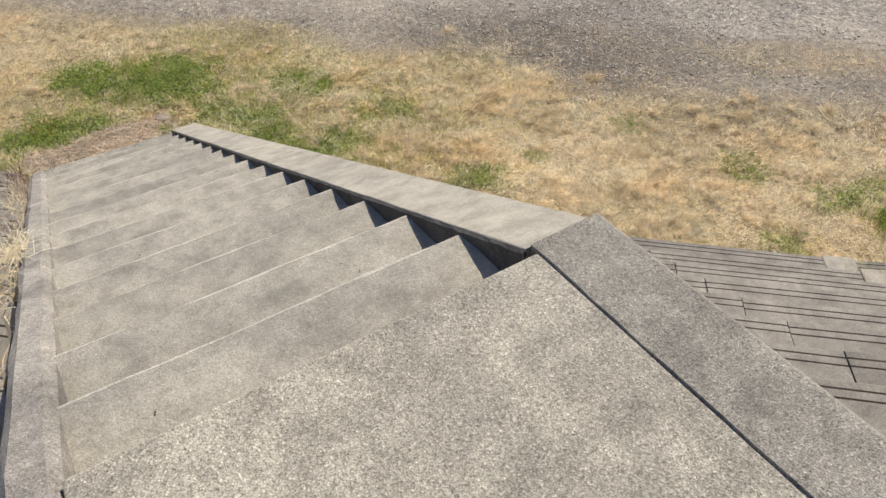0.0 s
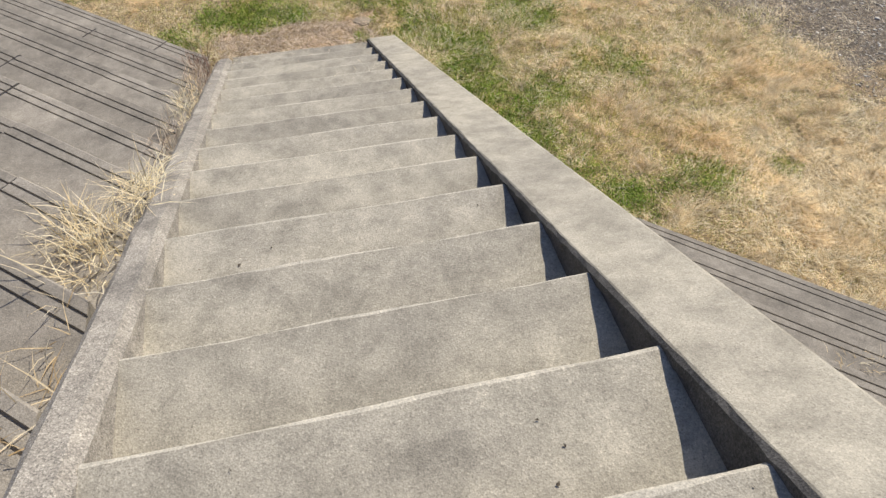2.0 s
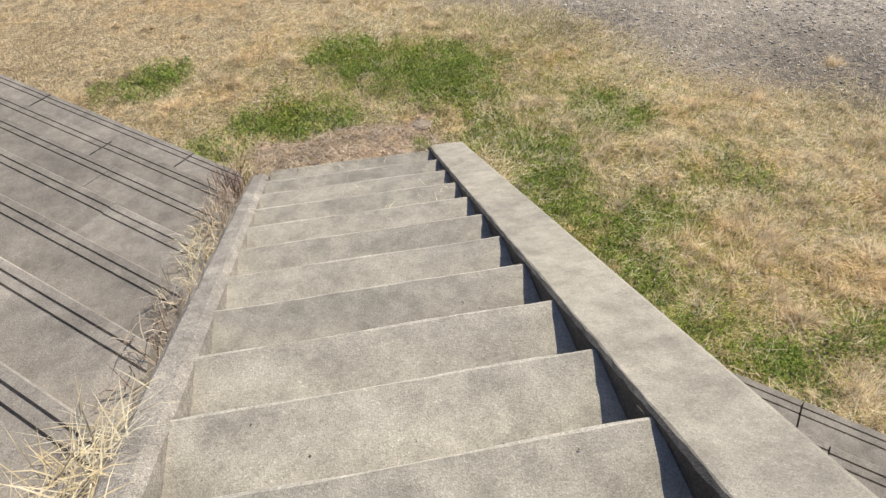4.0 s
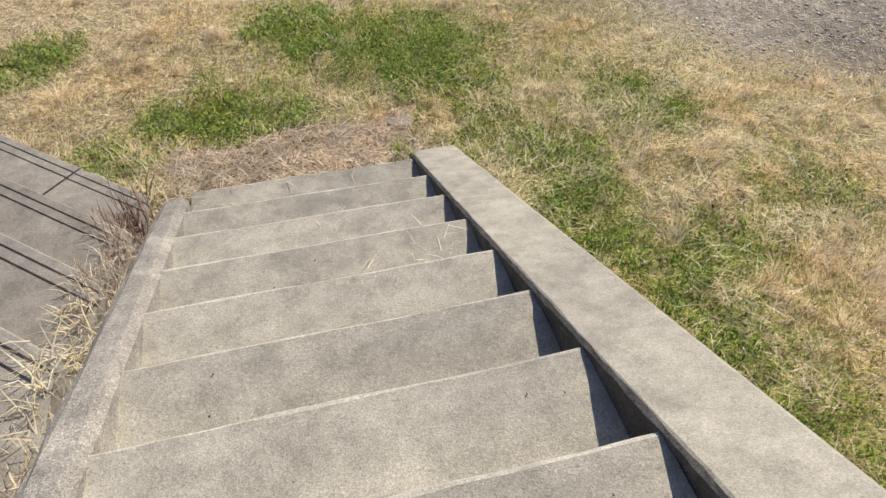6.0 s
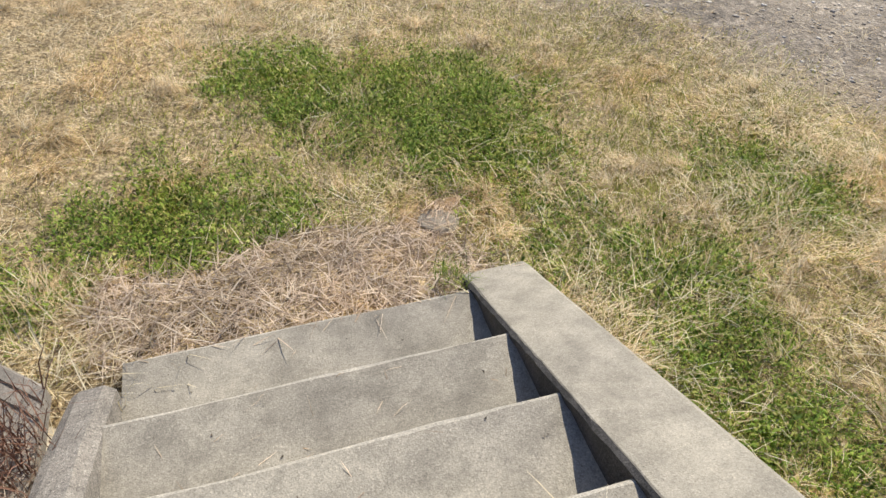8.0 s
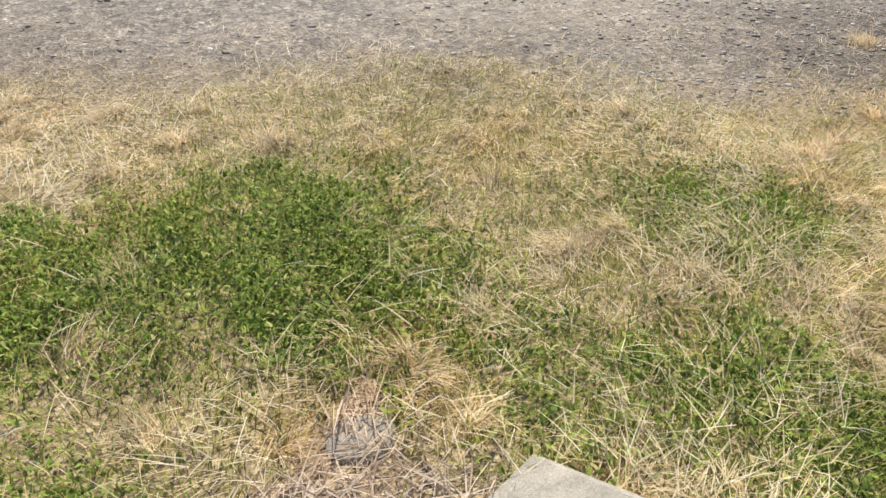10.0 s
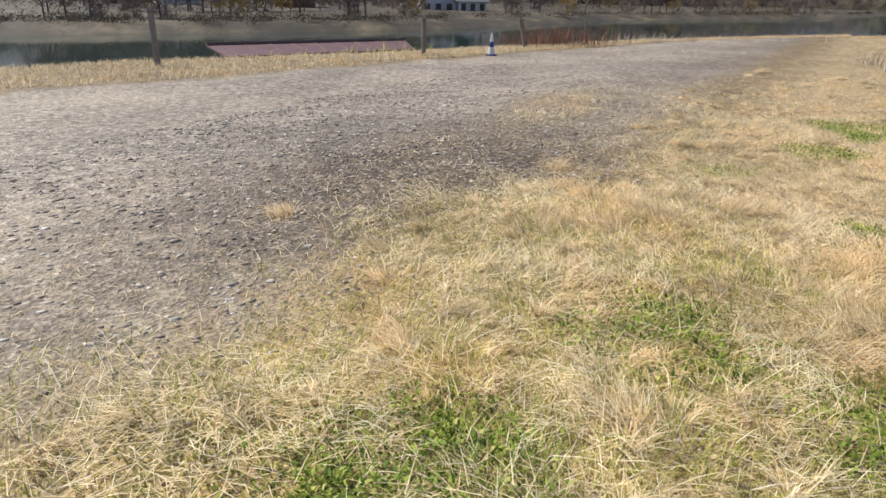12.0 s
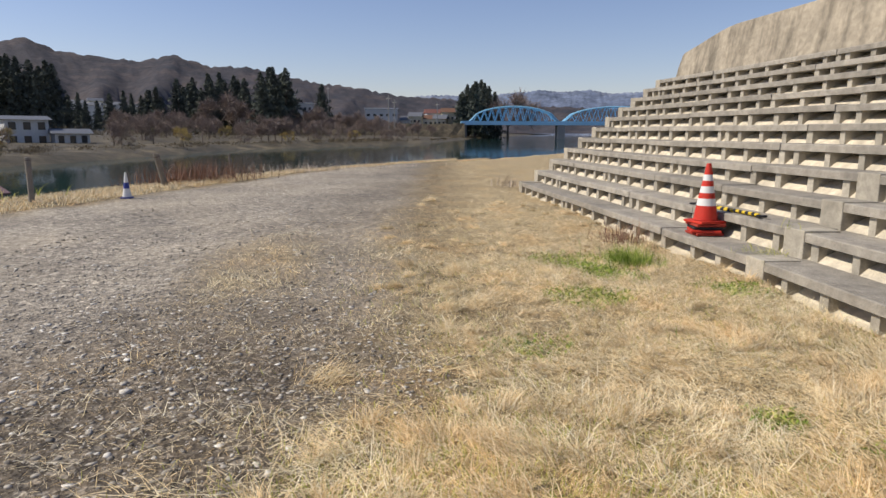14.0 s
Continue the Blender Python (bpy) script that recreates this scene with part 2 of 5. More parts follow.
    # gravel: crushed grey stone of two sizes, paler on the driven part
    st = m.ramp(m.cells(42, out=1), (0.0, (0.16, 0.145, 0.122)), (0.4, (0.33, 0.305, 0.26)), (0.8, (0.45, 0.415, 0.355)), (1.0, (0.74, 0.70, 0.61)))
    big = m.ramp(m.cells(17, out=1), (0.0, 0.68), (0.6, 1.0), (1.0, 1.5))
    gcol = m.mix(0.8, st, m.mix(1.0, st, big, "MULTIPLY"))
    fine = m.ramp(m.noise(90, 4, 0.85), (0.3, 0.4), (0.7, 1.5))
    gcol = m.mix(0.85, gcol, m.mix(1.0, gcol, fine, "MULTIPLY"))
    gaps = m.ramp(m.noise(9, 6, 0.8), (0.38, 0.42), (0.56, 1.08))
    gcol = m.mix(1.0, gcol, gaps, "MULTIPLY")
    patch = m.ramp(m.noise(0.55, 5, 0.65), (0.36, 0.8), (0.60, 1.15))
    gcol = m.mix(1.0, gcol, patch, "MULTIPLY")
    dust = m.ramp(m.noise(0.35, 4, 0.6), (0.45, 0.0), (0.62, 0.22))
    gcol = m.mix(dust, gcol, (0.58, 0.51, 0.39))
    gcol = m.mix(1.0, gcol, (1.05, 0.99, 0.905), "MULTIPLY")
    # dark damp soil between the stones, next to the turf
    hum = n.new("ShaderNodeMapRange")
    m.l.new(add(edge, m.noise(2.2, 5, 0.7), 1.5), hum.inputs[0]); hum.inputs[1].default_value = 8.2; hum.inputs[2].default_value = 6.6
    hum.inputs[4].default_value = 0.4
    gcol = m.mix(hum.outputs[0], gcol, m.mix(1.0, gcol, (0.52, 0.48, 0.42), "MULTIPLY"))
    spot = n.new("ShaderNodeVectorMath"); spot.operation = "DISTANCE"
    m.l.new(m.co, spot.inputs[0]); spot.inputs[1].default_value = (5.5, 5.6, 0.0)
    damp = n.new("ShaderNodeMapRange")
    m.l.new(add(spot.outputs["Value"], m.noise(1.8, 6, 0.75), 2.6), damp.inputs[0]); damp.inputs[1].default_value = 4.5; damp.inputs[2].default_value = 2.4
    damp.inputs[4].default_value = 0.95
    pale = m.ramp(m.cells(30, out=1), (0.60, 1.0), (0.80, 0.15))
    gcol = m.mix(m.mix(1.0, damp.outputs[0], pale, "MULTIPLY"), gcol, m.mix(1.0, gcol, (0.42, 0.38, 0.33), "MULTIPLY"))
    # soil and thatch under the grass
    th = m.ramp(m.noise(30, 6, 0.8), (0.35, (0.075, 0.057, 0.033)), (0.485, (0.40, 0.305, 0.16)), (0.64, (0.72, 0.59, 0.37)))
    tuft = m.ramp(m.noise(8, 5, 0.7), (0.36, 0.66), (0.60, 1.22))
    th = m.mix(1.0, th, tuft, "MULTIPLY")
    tone = m.ramp(m.noise(1.1, 4, 0.6), (0.38, (0.82, 0.80, 0.76)), (0.5, (1.0, 1.0, 1.0)), (0.68, (1.08, 0.96, 0.82)))
    th = m.mix(1.0, th, tone, "MULTIPLY")
    # trodden bare soil where the turf thins out towards the gravel
    thin = n.new("ShaderNodeMapRange")
    m.l.new(edge, thin.inputs[0]); thin.inputs[1].default_value = 3.6; thin.inputs[2].default_value = 4.7
    east = n.new("ShaderNodeMapRange")
    m.l.new(al, east.inputs[0]); east.inputs[1].default_value = -0.8; east.inputs[2].default_value = 1.0
    worn = n.new("ShaderNodeMath"); worn.operation = "MULTIPLY"
    m.l.new(thin.outputs[0], worn.inputs[0]); m.l.new(east.outputs[0], worn.inputs[1])
    th = m.mix(m.mix(1.0, worn.outputs[0], m.ramp(m.noise(5, 5, 0.7), (0.36, 0.25), (0.56, 0.85)), "MULTIPLY"), th, m.mix(1.0, th, (0.36, 0.35, 0.34), "MULTIPLY"))
    fm = n.new("ShaderNodeMapRange")
    m.l.new(brink, fm.inputs[0]); fm.inputs[1].default_value = 17.5; fm.inputs[2].default_value = 23.0
    wild = m.ramp(m.noise(0.25, 6, 0.75), (0.36, (0.05, 0.043, 0.027)), (0.52, (0.095, 0.078, 0.048)), (0.70, (0.24, 0.19, 0.11)))
    th = m.mix(fm.outputs[0], th, wild)
    m.color(m.mix(g, th, gcol))
    m.bump(m.mix(0.5, m.cells(42), m.noise(60, 4)), 0.8, 0.02)
    return m.m


M_GROUND = ground_material()


def axis_points(lo, hi, centre, fine, n):
    """Grid lines that lie close together near centre and far apart away from it."""
    t = np.linspace(-1, 1, n)
    k = 7.5
    s = np.sinh(t * k) / math.sinh(k)
    v = np.where(s < 0, centre + s * (centre - lo), centre + s * (hi - centre))
    return v


def build_ground():
    xs, ys = axis_points(-2500, 2500, 4.0, 0.1, 300), axis_points(-2500, 2500, 4.0, 0.1, 300)
    X, Y = np.meshgrid(xs, ys)
    Z = ground_z(X, Y)
    # the cavity under the stairs stays below them
    inside = (X > -1.75) & (X < 0.42) & (Y < 6.35) & (Y > -3)
    Z = np.where(inside, np.minimum(Z, (STEPS - Y / TREAD) * RISER - 0.5), Z)
    Z = np.where((Y < -0.2) & (along_out(X, Y)[1] < -4.4) & (Z > 2.0), np.minimum(Z, 2.75), Z)
    co = np.stack([X.ravel(), Y.ravel(), Z.ravel()], 1)
    nx = len(xs)
    i = np.arange(nx - 1)
    quads = (i[None, :] + (np.arange(len(ys) - 1) * nx)[:, None]).ravel()
    faces = np.stack([quads, quads + 1, quads + nx + 1, quads + nx], 1)
    ob = mesh_object("ground", co.tolist(), faces.tolist(), M_GROUND, True)
    tagged(ob, "flat riverside ground of dry turf, soil and grey gravel", "ground", kind="structure")


build_ground()

M_WATER = Mat("river_water", 0.06)
M_WATER.color((0.022, 0.05, 0.042)).bump(M_WATER.noise(1.2, 3, 0.5, (1.0, 1.0, 1.0)), 0.06, 0.05)
M_WATER.bsdf.inputs["Specular IOR Level"].default_value = 0.5
water = mesh_object("water", [(-1500, -1500, -1.5), (1500, -1500, -1.5), (1500, 1500, -1.5), (-1500, 1500, -1.5)], [(0, 1, 2, 3)], M_WATER.m)
tagged(water, "calm dark green river reflecting the far bank", "river", kind="structure")

# ================= stairs =================


def nose_z(y):
    return TOP_Z - RISER * y / TREAD


def build_stairs():
    stair = empty("staircase", (0, 0, 0), "straight outdoor flight of worn grey concrete steps", "stairs", kind="structure")
    rnd = random.Random(5)
    for k in range(1, STEPS + 1):
        bm = bmesh.new()
        y0, y1, zt = (k - 1) * TREAD - 0.02, k * TREAD, TOP_Z - k * RISER
        n = 14
        rows = []
        # tread with a slightly worn, rounded and uneven nose
        for i in range(n + 1):
            x = -WIDE + WIDE * i / n
            w = 0.004 * math.sin(i * 0.7 + k) + rnd.uniform(-0.002, 0.002)
            rows.append([bm.verts.new((x, y0, zt + 0.004)), bm.verts.new((x, y1 - 0.018 + rnd.uniform(-0.004, 0.004), zt + 0.002)), bm.verts.new((x, y1 - 0.008 + w, zt - 0.002)),
                         bm.verts.new((x, y1 + w, zt - 0.014)), bm.verts.new((x, y1 + w - 0.01, zt - RISER - 0.02)), bm.verts.new((x, y0, zt - RISER - 0.02))])
        for r0, r1 in zip(rows, rows[1:]):
            for j in range(6):
                # nose faces get the paler slot, a highlight put into the colour
                bm.faces.new((r0[j], r1[j], r1[(j + 1) % 6], r0[(j + 1) % 6])).material_index = 1 if j in (1, 2) else 0
        bm.faces.new(rows[0][::-1])
        bm.faces.new(rows[-1])
        part("step", bm, M_STEP, stair).data.materials.append(M_NOSE)
    bm = bmesh.new()
    box(bm, -WIDE, 0.03, -4.0, 0.0, TOP_Z - 0.3, TOP_Z, 0.008)
    part("landing", bm, M_CONCRETE, stair, "pitted grey concrete landing slab")
    # right-hand parapet: its top follows the noses
    bm = bmesh.new()
    prof = [(0.0, -0.55), (0.0, -0.035), (0.004, 0.004), (0.016, 0.013), (0.31, 0.012), (0.335, -0.006), (0.345, -0.75)]
    n = 40
    rings = []
    for i in range(n + 1):
        y = 0.04 + (6.56 - 0.04) * i / n
        z = nose_z(y)
        j = rnd.uniform(-0.004, 0.004)
        rings.append([bm.verts.new((px + (j if 0 < q < 4 else 0), y + (0.02 * px if i == n else 0), max(z + pz, -0.4) if q in (0, 6) else z + pz)) for q, (px, pz) in enumerate(prof)])
    for r0, r1 in zip(rings, rings[1:]):
        for j in range(len(prof)):
            bm.faces.new((r0[j], r1[j], r1[(j + 1) % len(prof)], r0[(j + 1) % len(prof)]))
    bm.faces.new(rings[0][::-1])
    bm.faces.new(rings[-1])
    bm.faces.ensure_lookup_table()
    # inner faces take the near-black slot, so their shade is painted
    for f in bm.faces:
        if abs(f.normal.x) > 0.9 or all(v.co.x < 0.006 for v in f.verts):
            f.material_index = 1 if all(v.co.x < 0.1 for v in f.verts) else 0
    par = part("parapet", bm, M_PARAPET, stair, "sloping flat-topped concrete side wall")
    par.data.materials.append(M_LIP_SHADE)
    # broken lip along its inner edge, its shade put into the dark colour
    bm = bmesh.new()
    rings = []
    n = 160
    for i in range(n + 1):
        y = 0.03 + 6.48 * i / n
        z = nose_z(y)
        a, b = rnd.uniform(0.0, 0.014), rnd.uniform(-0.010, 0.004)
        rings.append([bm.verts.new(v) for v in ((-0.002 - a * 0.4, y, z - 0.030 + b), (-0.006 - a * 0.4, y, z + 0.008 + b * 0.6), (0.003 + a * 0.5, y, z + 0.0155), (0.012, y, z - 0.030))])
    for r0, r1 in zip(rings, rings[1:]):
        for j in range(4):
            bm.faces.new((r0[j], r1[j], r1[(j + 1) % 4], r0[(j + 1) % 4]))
    part("lip", bm, M_LIP_SHADE, par, "rough dark broken edge with shade painted in")
    # level strip beside the landing, behind a crack
    bm = bmesh.new()
    rings = []
    for i in range(41):
        y = -4.0 + 4.04 * i / 40
        c = 0.0365 + rnd.uniform(-0.003, 0.003)
        rings.append([bm.verts.new(v) for v in ((c, y, TOP_Z - 0.5), (c, y, TOP_Z + 0.004), (0.33, y, TOP_Z + 0.008), (0.36, y, TOP_Z - 0.015), (0.37, y, TOP_Z - 0.6))])
    for r0, r1 in zip(rings, rings[1:]):
        for j in range(5):
            bm.faces.new((r0[j], r1[j], r1[(j + 1) % 5], r0[(j + 1) % 5]))
    bm.faces.new(rings[0][::-1]); bm.faces.new(rings[-1])
    part("border_strip", bm, M_BORDER, stair, "concrete border strip split off by a crack")
    bm = bmesh.new()
    box(bm, 0.024, 0.046, -4.0, -0.01, TOP_Z - 0.25, TOP_Z - 0.006)
    part("crack_filling", bm, M_KERB, stair, "crumbly mortar in the crack")
    # left-hand kerb
    bm = bmesh.new()
    rings = []
    n = 60
    for i in range(n + 1):
        y = -4.0 + 10.25 * i / n
        z = nose_z(y) if y > 0 else TOP_Z
        j, w = rnd.uniform(-0.006, 0.006), rnd.uniform(-0.008, 0.008)
        rings.append([bm.verts.new(v) for v in ((-WIDE + 0.004, y, z - 0.45), (-WIDE + 0.002, y, z - 0.015), (-WIDE - 0.03 + w, y, z + 0.022 + j), (-WIDE - 0.115, y, z + 0.02 - j),
                                               (-WIDE - 0.15 + w, y, z - 0.01 + j), (-WIDE - 0.19, y, z - 0.32), (-WIDE - 0.195, y, z - 0.7))])
    for r0, r1 in zip(rings, rings[1:]):
        for j in range(7):
            bm.faces.new((r0[j], r1[j], r1[(j + 1) % 7], r0[(j + 1) % 7]))
    bm.faces.new(rings[0][::-1]); bm.faces.new(rings[-1])
    part("kerb", bm, M_KERB, stair, "crumbling concrete side kerb")


build_stairs()

# ================= terraces =================
PLANK = [(0.0, -0.085), (0.0, -0.010), (0.010, 0.0), (0.050, 0.0), (0.052, -0.013), (0.060, -0.013), (0.062, 0.0), (0.106, 0.0), (0.108, -0.013), (0.116, -0.013), (0.118, 0.0),
         (0.56, 0.0), (0.56, -0.085)]


def strip(bm, profile, a_of, o_of, z0):
    """A bar with that profile between the ends that a_of(offset) gives."""
    rings = [[bm.verts.new((*bench(a_of[e](p), o_of - p), z0 + z)) for p, z in profile] for e in (0, 1)]
    k = len(profile)
    for j in range(k):
        bm.faces.new((rings[0][j], rings[1][j], rings[1][(j + 1) % k], rings[0][(j + 1) % k]))
    bm.faces.new(rings[0][::-1])
    bm.faces.new(rings[1])


def plan_box(bm, a0, a1, p0, p1, o, z0, z1, bev=0.006):
    vs = box(bm, 0, a1 - a0, 0, p1 - p0, z0, z1, bev)
    for v in vs:
        if v.is_valid:
            x, y = bench(a0 + v.co.x, o - p0 - v.co.y)
            v.co = Vector((x, y, v.co.z))


def build_terrace():
    rnd = random.Random(11)
    for i in range(12):
        o = -i * TIER_D
        zt = TIER_Z + i * TIER_H
        low = zt - TIER_H if i else -0.04
        tier = empty("terrace_tier", (*bench(0, o), low), "long weathered grey concrete bench tier on short blocks", "terrace seat", "terrace tiers", "structure")
        tier.matrix_world = Matrix.Identity(4)
        runs = []
        left_end = lambda p, o=o: a_at_x(-1.68, o - p)
        right_start = lambda p, o=o: a_at_x(0.385, o - p)
        runs.append((lambda p: -11.0, left_end, a_at_x(-1.68, o) , -11.0))
        right_stop = END_A + END_SKEW * i * TIER_D
        if i < 11:
            runs.append((right_start, None, right_stop, None))
        for start, stop, hi, lo in runs:
            if stop is not None:      # left run, cut back from the stairs
                cuts = [hi - 0.55 - 0.5 * ((i * 0.73) % 1) * 2.2]
                while cuts[-1] > -10:
                    cuts.append(cuts[-1] - 2.0)
                cuts = cuts[::-1]
                edges = [(lambda p, c=c: c) for c in cuts] + [stop]
            else:
                first = right_start(0)
                cuts = []
                c = KINK_A + 0.12 * i
                back = []
                q = c - 2.02
                while q > first + 0.5:
                    back.append(q); q -= 2.02
                cuts = back[::-1] + [c]
                while c + 2.6 < hi:
                    c += 2.02; cuts.append(c)
                cuts.append(hi)
                edges = [start] + [(lambda p, c=c: c) for c in cuts]
            for e0, e1 in zip(edges, edges[1:]):
                bm = bmesh.new()
                g, sag = 0.005, rnd.uniform(-0.008, 0.008)
                strip(bm, PLANK, (lambda p, e0=e0: e0(p) + g, lambda p, e1=e1: e1(p) - g), o + rnd.uniform(-0.008, 0.008), zt + sag)
                part("plank", bm, M_PLANK, tier)
            # mortar slope behind the blocks
            bm = bmesh.new()
            mp = [(0.045, 0.0), (0.115, 0.062), (0.36, TIER_H - 0.08), (0.75, TIER_H - 0.08), (0.75, -0.1), (0.07, -0.1)]
            if not i:
                mp = [(-0.03, -0.02), (0.10, 0.025), (0.26, 0.125), (0.75, 0.125), (0.75, -0.2), (-0.03, -0.2)]
            bm.free()
            for e0, e1 in zip(edges, edges[1:]):
                bm = bmesh.new()
                strip(bm, mp, (e0, e1), o, low)
                part("mortar_slope", bm, M_FILL, tier, "pale rendered slope under the bench")
            # blocks
            c0, c1 = edges[0](0) + 0.25, edges[-1](0) - 0.05
            joints = [e(0) for e in edges[1:-1]]
            a = c0
            while a < c1:
                if all(abs(a - j) > 0.2 for j in joints):
                    bm = bmesh.new()
                    w = rnd.uniform(0.09, 0.115)
                    plan_box(bm, a - w / 2, a + w / 2, 0.035, 0.30, o, low - 0.03, zt - 0.084)
                    part("block", bm, M_BLOCK, tier)
                a += 0.57 + rnd.uniform(-0.03, 0.03)
            for j in joints:
                bm = bmesh.new()
                big = stop is None and abs(j - (KINK_A + 0.12 * i)) < 0.05
                w = 0.15 if big else 0.06
                plan_box(bm, j - w, j + w, -0.012 if big else 0.03, 0.34, o, low - 0.03, zt + (0.014 if big else -0.084), 0.010)
                part("end_block", bm, M_BLOCK, tier)
            if stop is None:
                bm = bmesh.new()
                plan_box(bm, hi - 0.3, hi + 0.01, -0.004, 0.55, o, low - 0.03, zt + 0.014, 0.012)
                part("end_block", bm, M_BLOCK, tier)


build_terrace()


def build_top_wall():
    """Battered wall above the benches, rounding off at its far end."""
    bm = bmesh.new()
    o0 = -11 * TIER_D - 0.02
    pts = []
    a = a_at_x(0.42, o0)
    stop = 15.5
    while a < stop:
        pts.append((a, o0, 0.0)); a += 0.35
    R = 1.3
    for k in range(1, 22):
        t = math.radians(95) * k / 21
        pts.append((stop + R * math.sin(t), o0 - R * (1 - math.cos(t)), t))
    rings = []
    for a, o, t in pts:
        ring = []
        top = 3.14 + 0.72 * float(smooth(0.5, 5.0, a)) - 0.40 * float(smooth(13.0, 16.2, a))
        for s, z in ((0.0, 2.2), (0.02, 2.7), (0.10, 3.1), (0.20, top - 0.03), (0.24, top), (0.7, top), (0.75, 2.2)):
            da, do = s * -math.sin(t), -s * math.cos(t)
            ring.append(bm.verts.new((*bench(a + da, o + do), z)))
        rings.append(ring)
    for r0, r1 in zip(rings, rings[1:]):
        for j in range(7):
            bm.faces.new((r0[j], r1[j], r1[(j + 1) % 7], r0[(j + 1) % 7]))
    bm.faces.new(rings[0][::-1]); bm.faces.new(rings[-1])
    tagged(part("wall_crest", bm, M_WALL), "tall weathered buff concrete retaining wall above the terraces", "wall", kind="structure")


build_top_wall()

# ================= far side: hills, trees, houses, bridge =================
EYE_X, EYE_Y, NORTH = 2.53, 6.95, 1.62


def polar(deg, dist):
    return (EYE_X + dist * math.cos(radians(deg + NORTH)), EYE_Y + dist * math.sin(radians(deg + NORTH)))


def far_z(x, y):
    return float(ground_z(np.array([x]), np.array([y]))[0])


def forest(name, colours, scale):
    m = Mat(name, 0.95)
    n = m.noise(scale, 6, 0.7)
    m.color(m.mix(1.0, m.ramp(n, (0.32, colours[0]), (0.5, colours[1]), (0.68, colours[2])), m.ramp(m.noise(scale * 7, 6, 0.8), (0.32, 0.45), (0.68, 1.5)), "MULTIPLY"))
    m.bump(m.noise(scale * 9, 5), 0.35, 3.0)
    return m.m


def ridge(name, label, dist, depth, crest, mat, rough, base):
    """A range of hills: crest holds (bearing, elevation) pairs in degrees."""
    bearings = [c[0] for c in crest][::-1]
    heights = [c[1] for c in crest][::-1]
    n, rows = 420, 22
    r = np.random.RandomState(len(name))
    verts, faces = [], []
    for i in range(n + 1):
        b = bearings[0] + (bearings[-1] - bearings[0]) * i / n
        el = float(np.interp(b, bearings, heights)) * 1.045
        for j in range(rows + 1):
            t = j / rows
            d = dist + depth * t
            x, y = polar(b, d)
            full = (dist + depth) * math.tan(radians(el))
            spur = 0.5 + 0.5 * math.sin(b * 1.7 + 3 * t) * (1 - t)
            z = base + (full - base) * (t ** (0.8 + 0.6 * spur)) + r.uniform(-1, 1) * rough * min(1, t * 2)
            verts.append((x, y, z))
    for i in range(n):
        for j in range(rows):
            k = i * (rows + 1) + j
            faces.append((k, k + rows + 1, k + rows + 2, k + 1))
    tagged(mesh_object(name, verts, faces, mat, True), label, "hills", kind="structure")


# The slight blue in the hills' darker tones is haze put into the colour.
ridge("backdrop_hills", "low wooded hills in bare winter brown and dark conifer green", 700, 700,
      [(40, 4.5), (10, 5.0), (0, 5.3), (-10, 5.4), (-14.3, 6.0), (-15.7, 6.3), (-17.3, 5.5), (-21.3, 5.1), (-23.4, 5.1), (-25.3, 5.6), (-28, 4.8), (-30.6, 4.9), (-33, 4.4), (-36.4, 3.8), (-40, 3.4),
       (-42.8, 2.9), (-47.5, 2.6), (-52, 2.2), (-60, 1.9), (-70, 1.6), (-85, 1.5)], forest("winter_forest", ((0.026, 0.029, 0.038), (0.052, 0.047, 0.052), (0.098, 0.076, 0.070)), 0.014), 3.0, 0.0)
# Distance haze is painted on the mountains as a pale blue base colour.
ridge("backdrop_mountains", "distant mountain range streaked with snow, coloured blue with haze", 3200, 900,
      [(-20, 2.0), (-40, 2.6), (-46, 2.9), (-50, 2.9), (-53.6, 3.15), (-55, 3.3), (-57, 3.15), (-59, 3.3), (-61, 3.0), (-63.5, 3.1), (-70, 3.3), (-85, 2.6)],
      forest("hazed_mountain", ((0.115, 0.145, 0.21), (0.15, 0.18, 0.25), (0.34, 0.37, 0.43)), 0.0022), 5.0, 0.0)

M_BARK = plain("bark", (0.17, 0.135, 0.115), 0.95)


def leaf_material(name, a, b):
    m = Mat(name, 0.9)
    m.color(m.ramp(m.rand(), (0.0, a), (1.0, b)))
    return m.m


# Conifer greens are lightened, so that the colour itself carries the haze.
M_CEDAR = leaf_material("hazed_cedar_leaf", (0.055, 0.066, 0.058), (0.11, 0.122, 0.09))
M_TWIG = leaf_material("bare_twig", (0.17, 0.13, 0.115), (0.34, 0.265, 0.215))
M_GOLD = leaf_material("yellow_twig", (0.34, 0.26, 0.09), (0.55, 0.42, 0.16))
M_SHRUB = leaf_material("brown_shrub", (0.09, 0.075, 0.05), (0.24, 0.19, 0.115))


def tris_object(name, verts, mat, parent=None):
    """Loose small triangles from an array of shape (n, 3, 3)."""
    v = np.asarray(verts, np.float32).reshape(-1, 3)
    me = bpy.data.meshes.new(name)
    n = len(v) // 3
    me.vertices.add(len(v)); me.vertices.foreach_set("co", v.ravel())
    me.loops.add(len(v)); me.loops.foreach_set("vertex_index", np.arange(len(v), dtype=np.int32))
    me.polygons.add(n); me.polygons.foreach_set("loop_start", np.arange(0, len(v), 3, dtype=np.int32))
    me.update(calc_edges=True); me.validate()
    me.materials.append(mat)
    ob = new(name, me)
    if parent:
        ob.parent = parent
    return ob


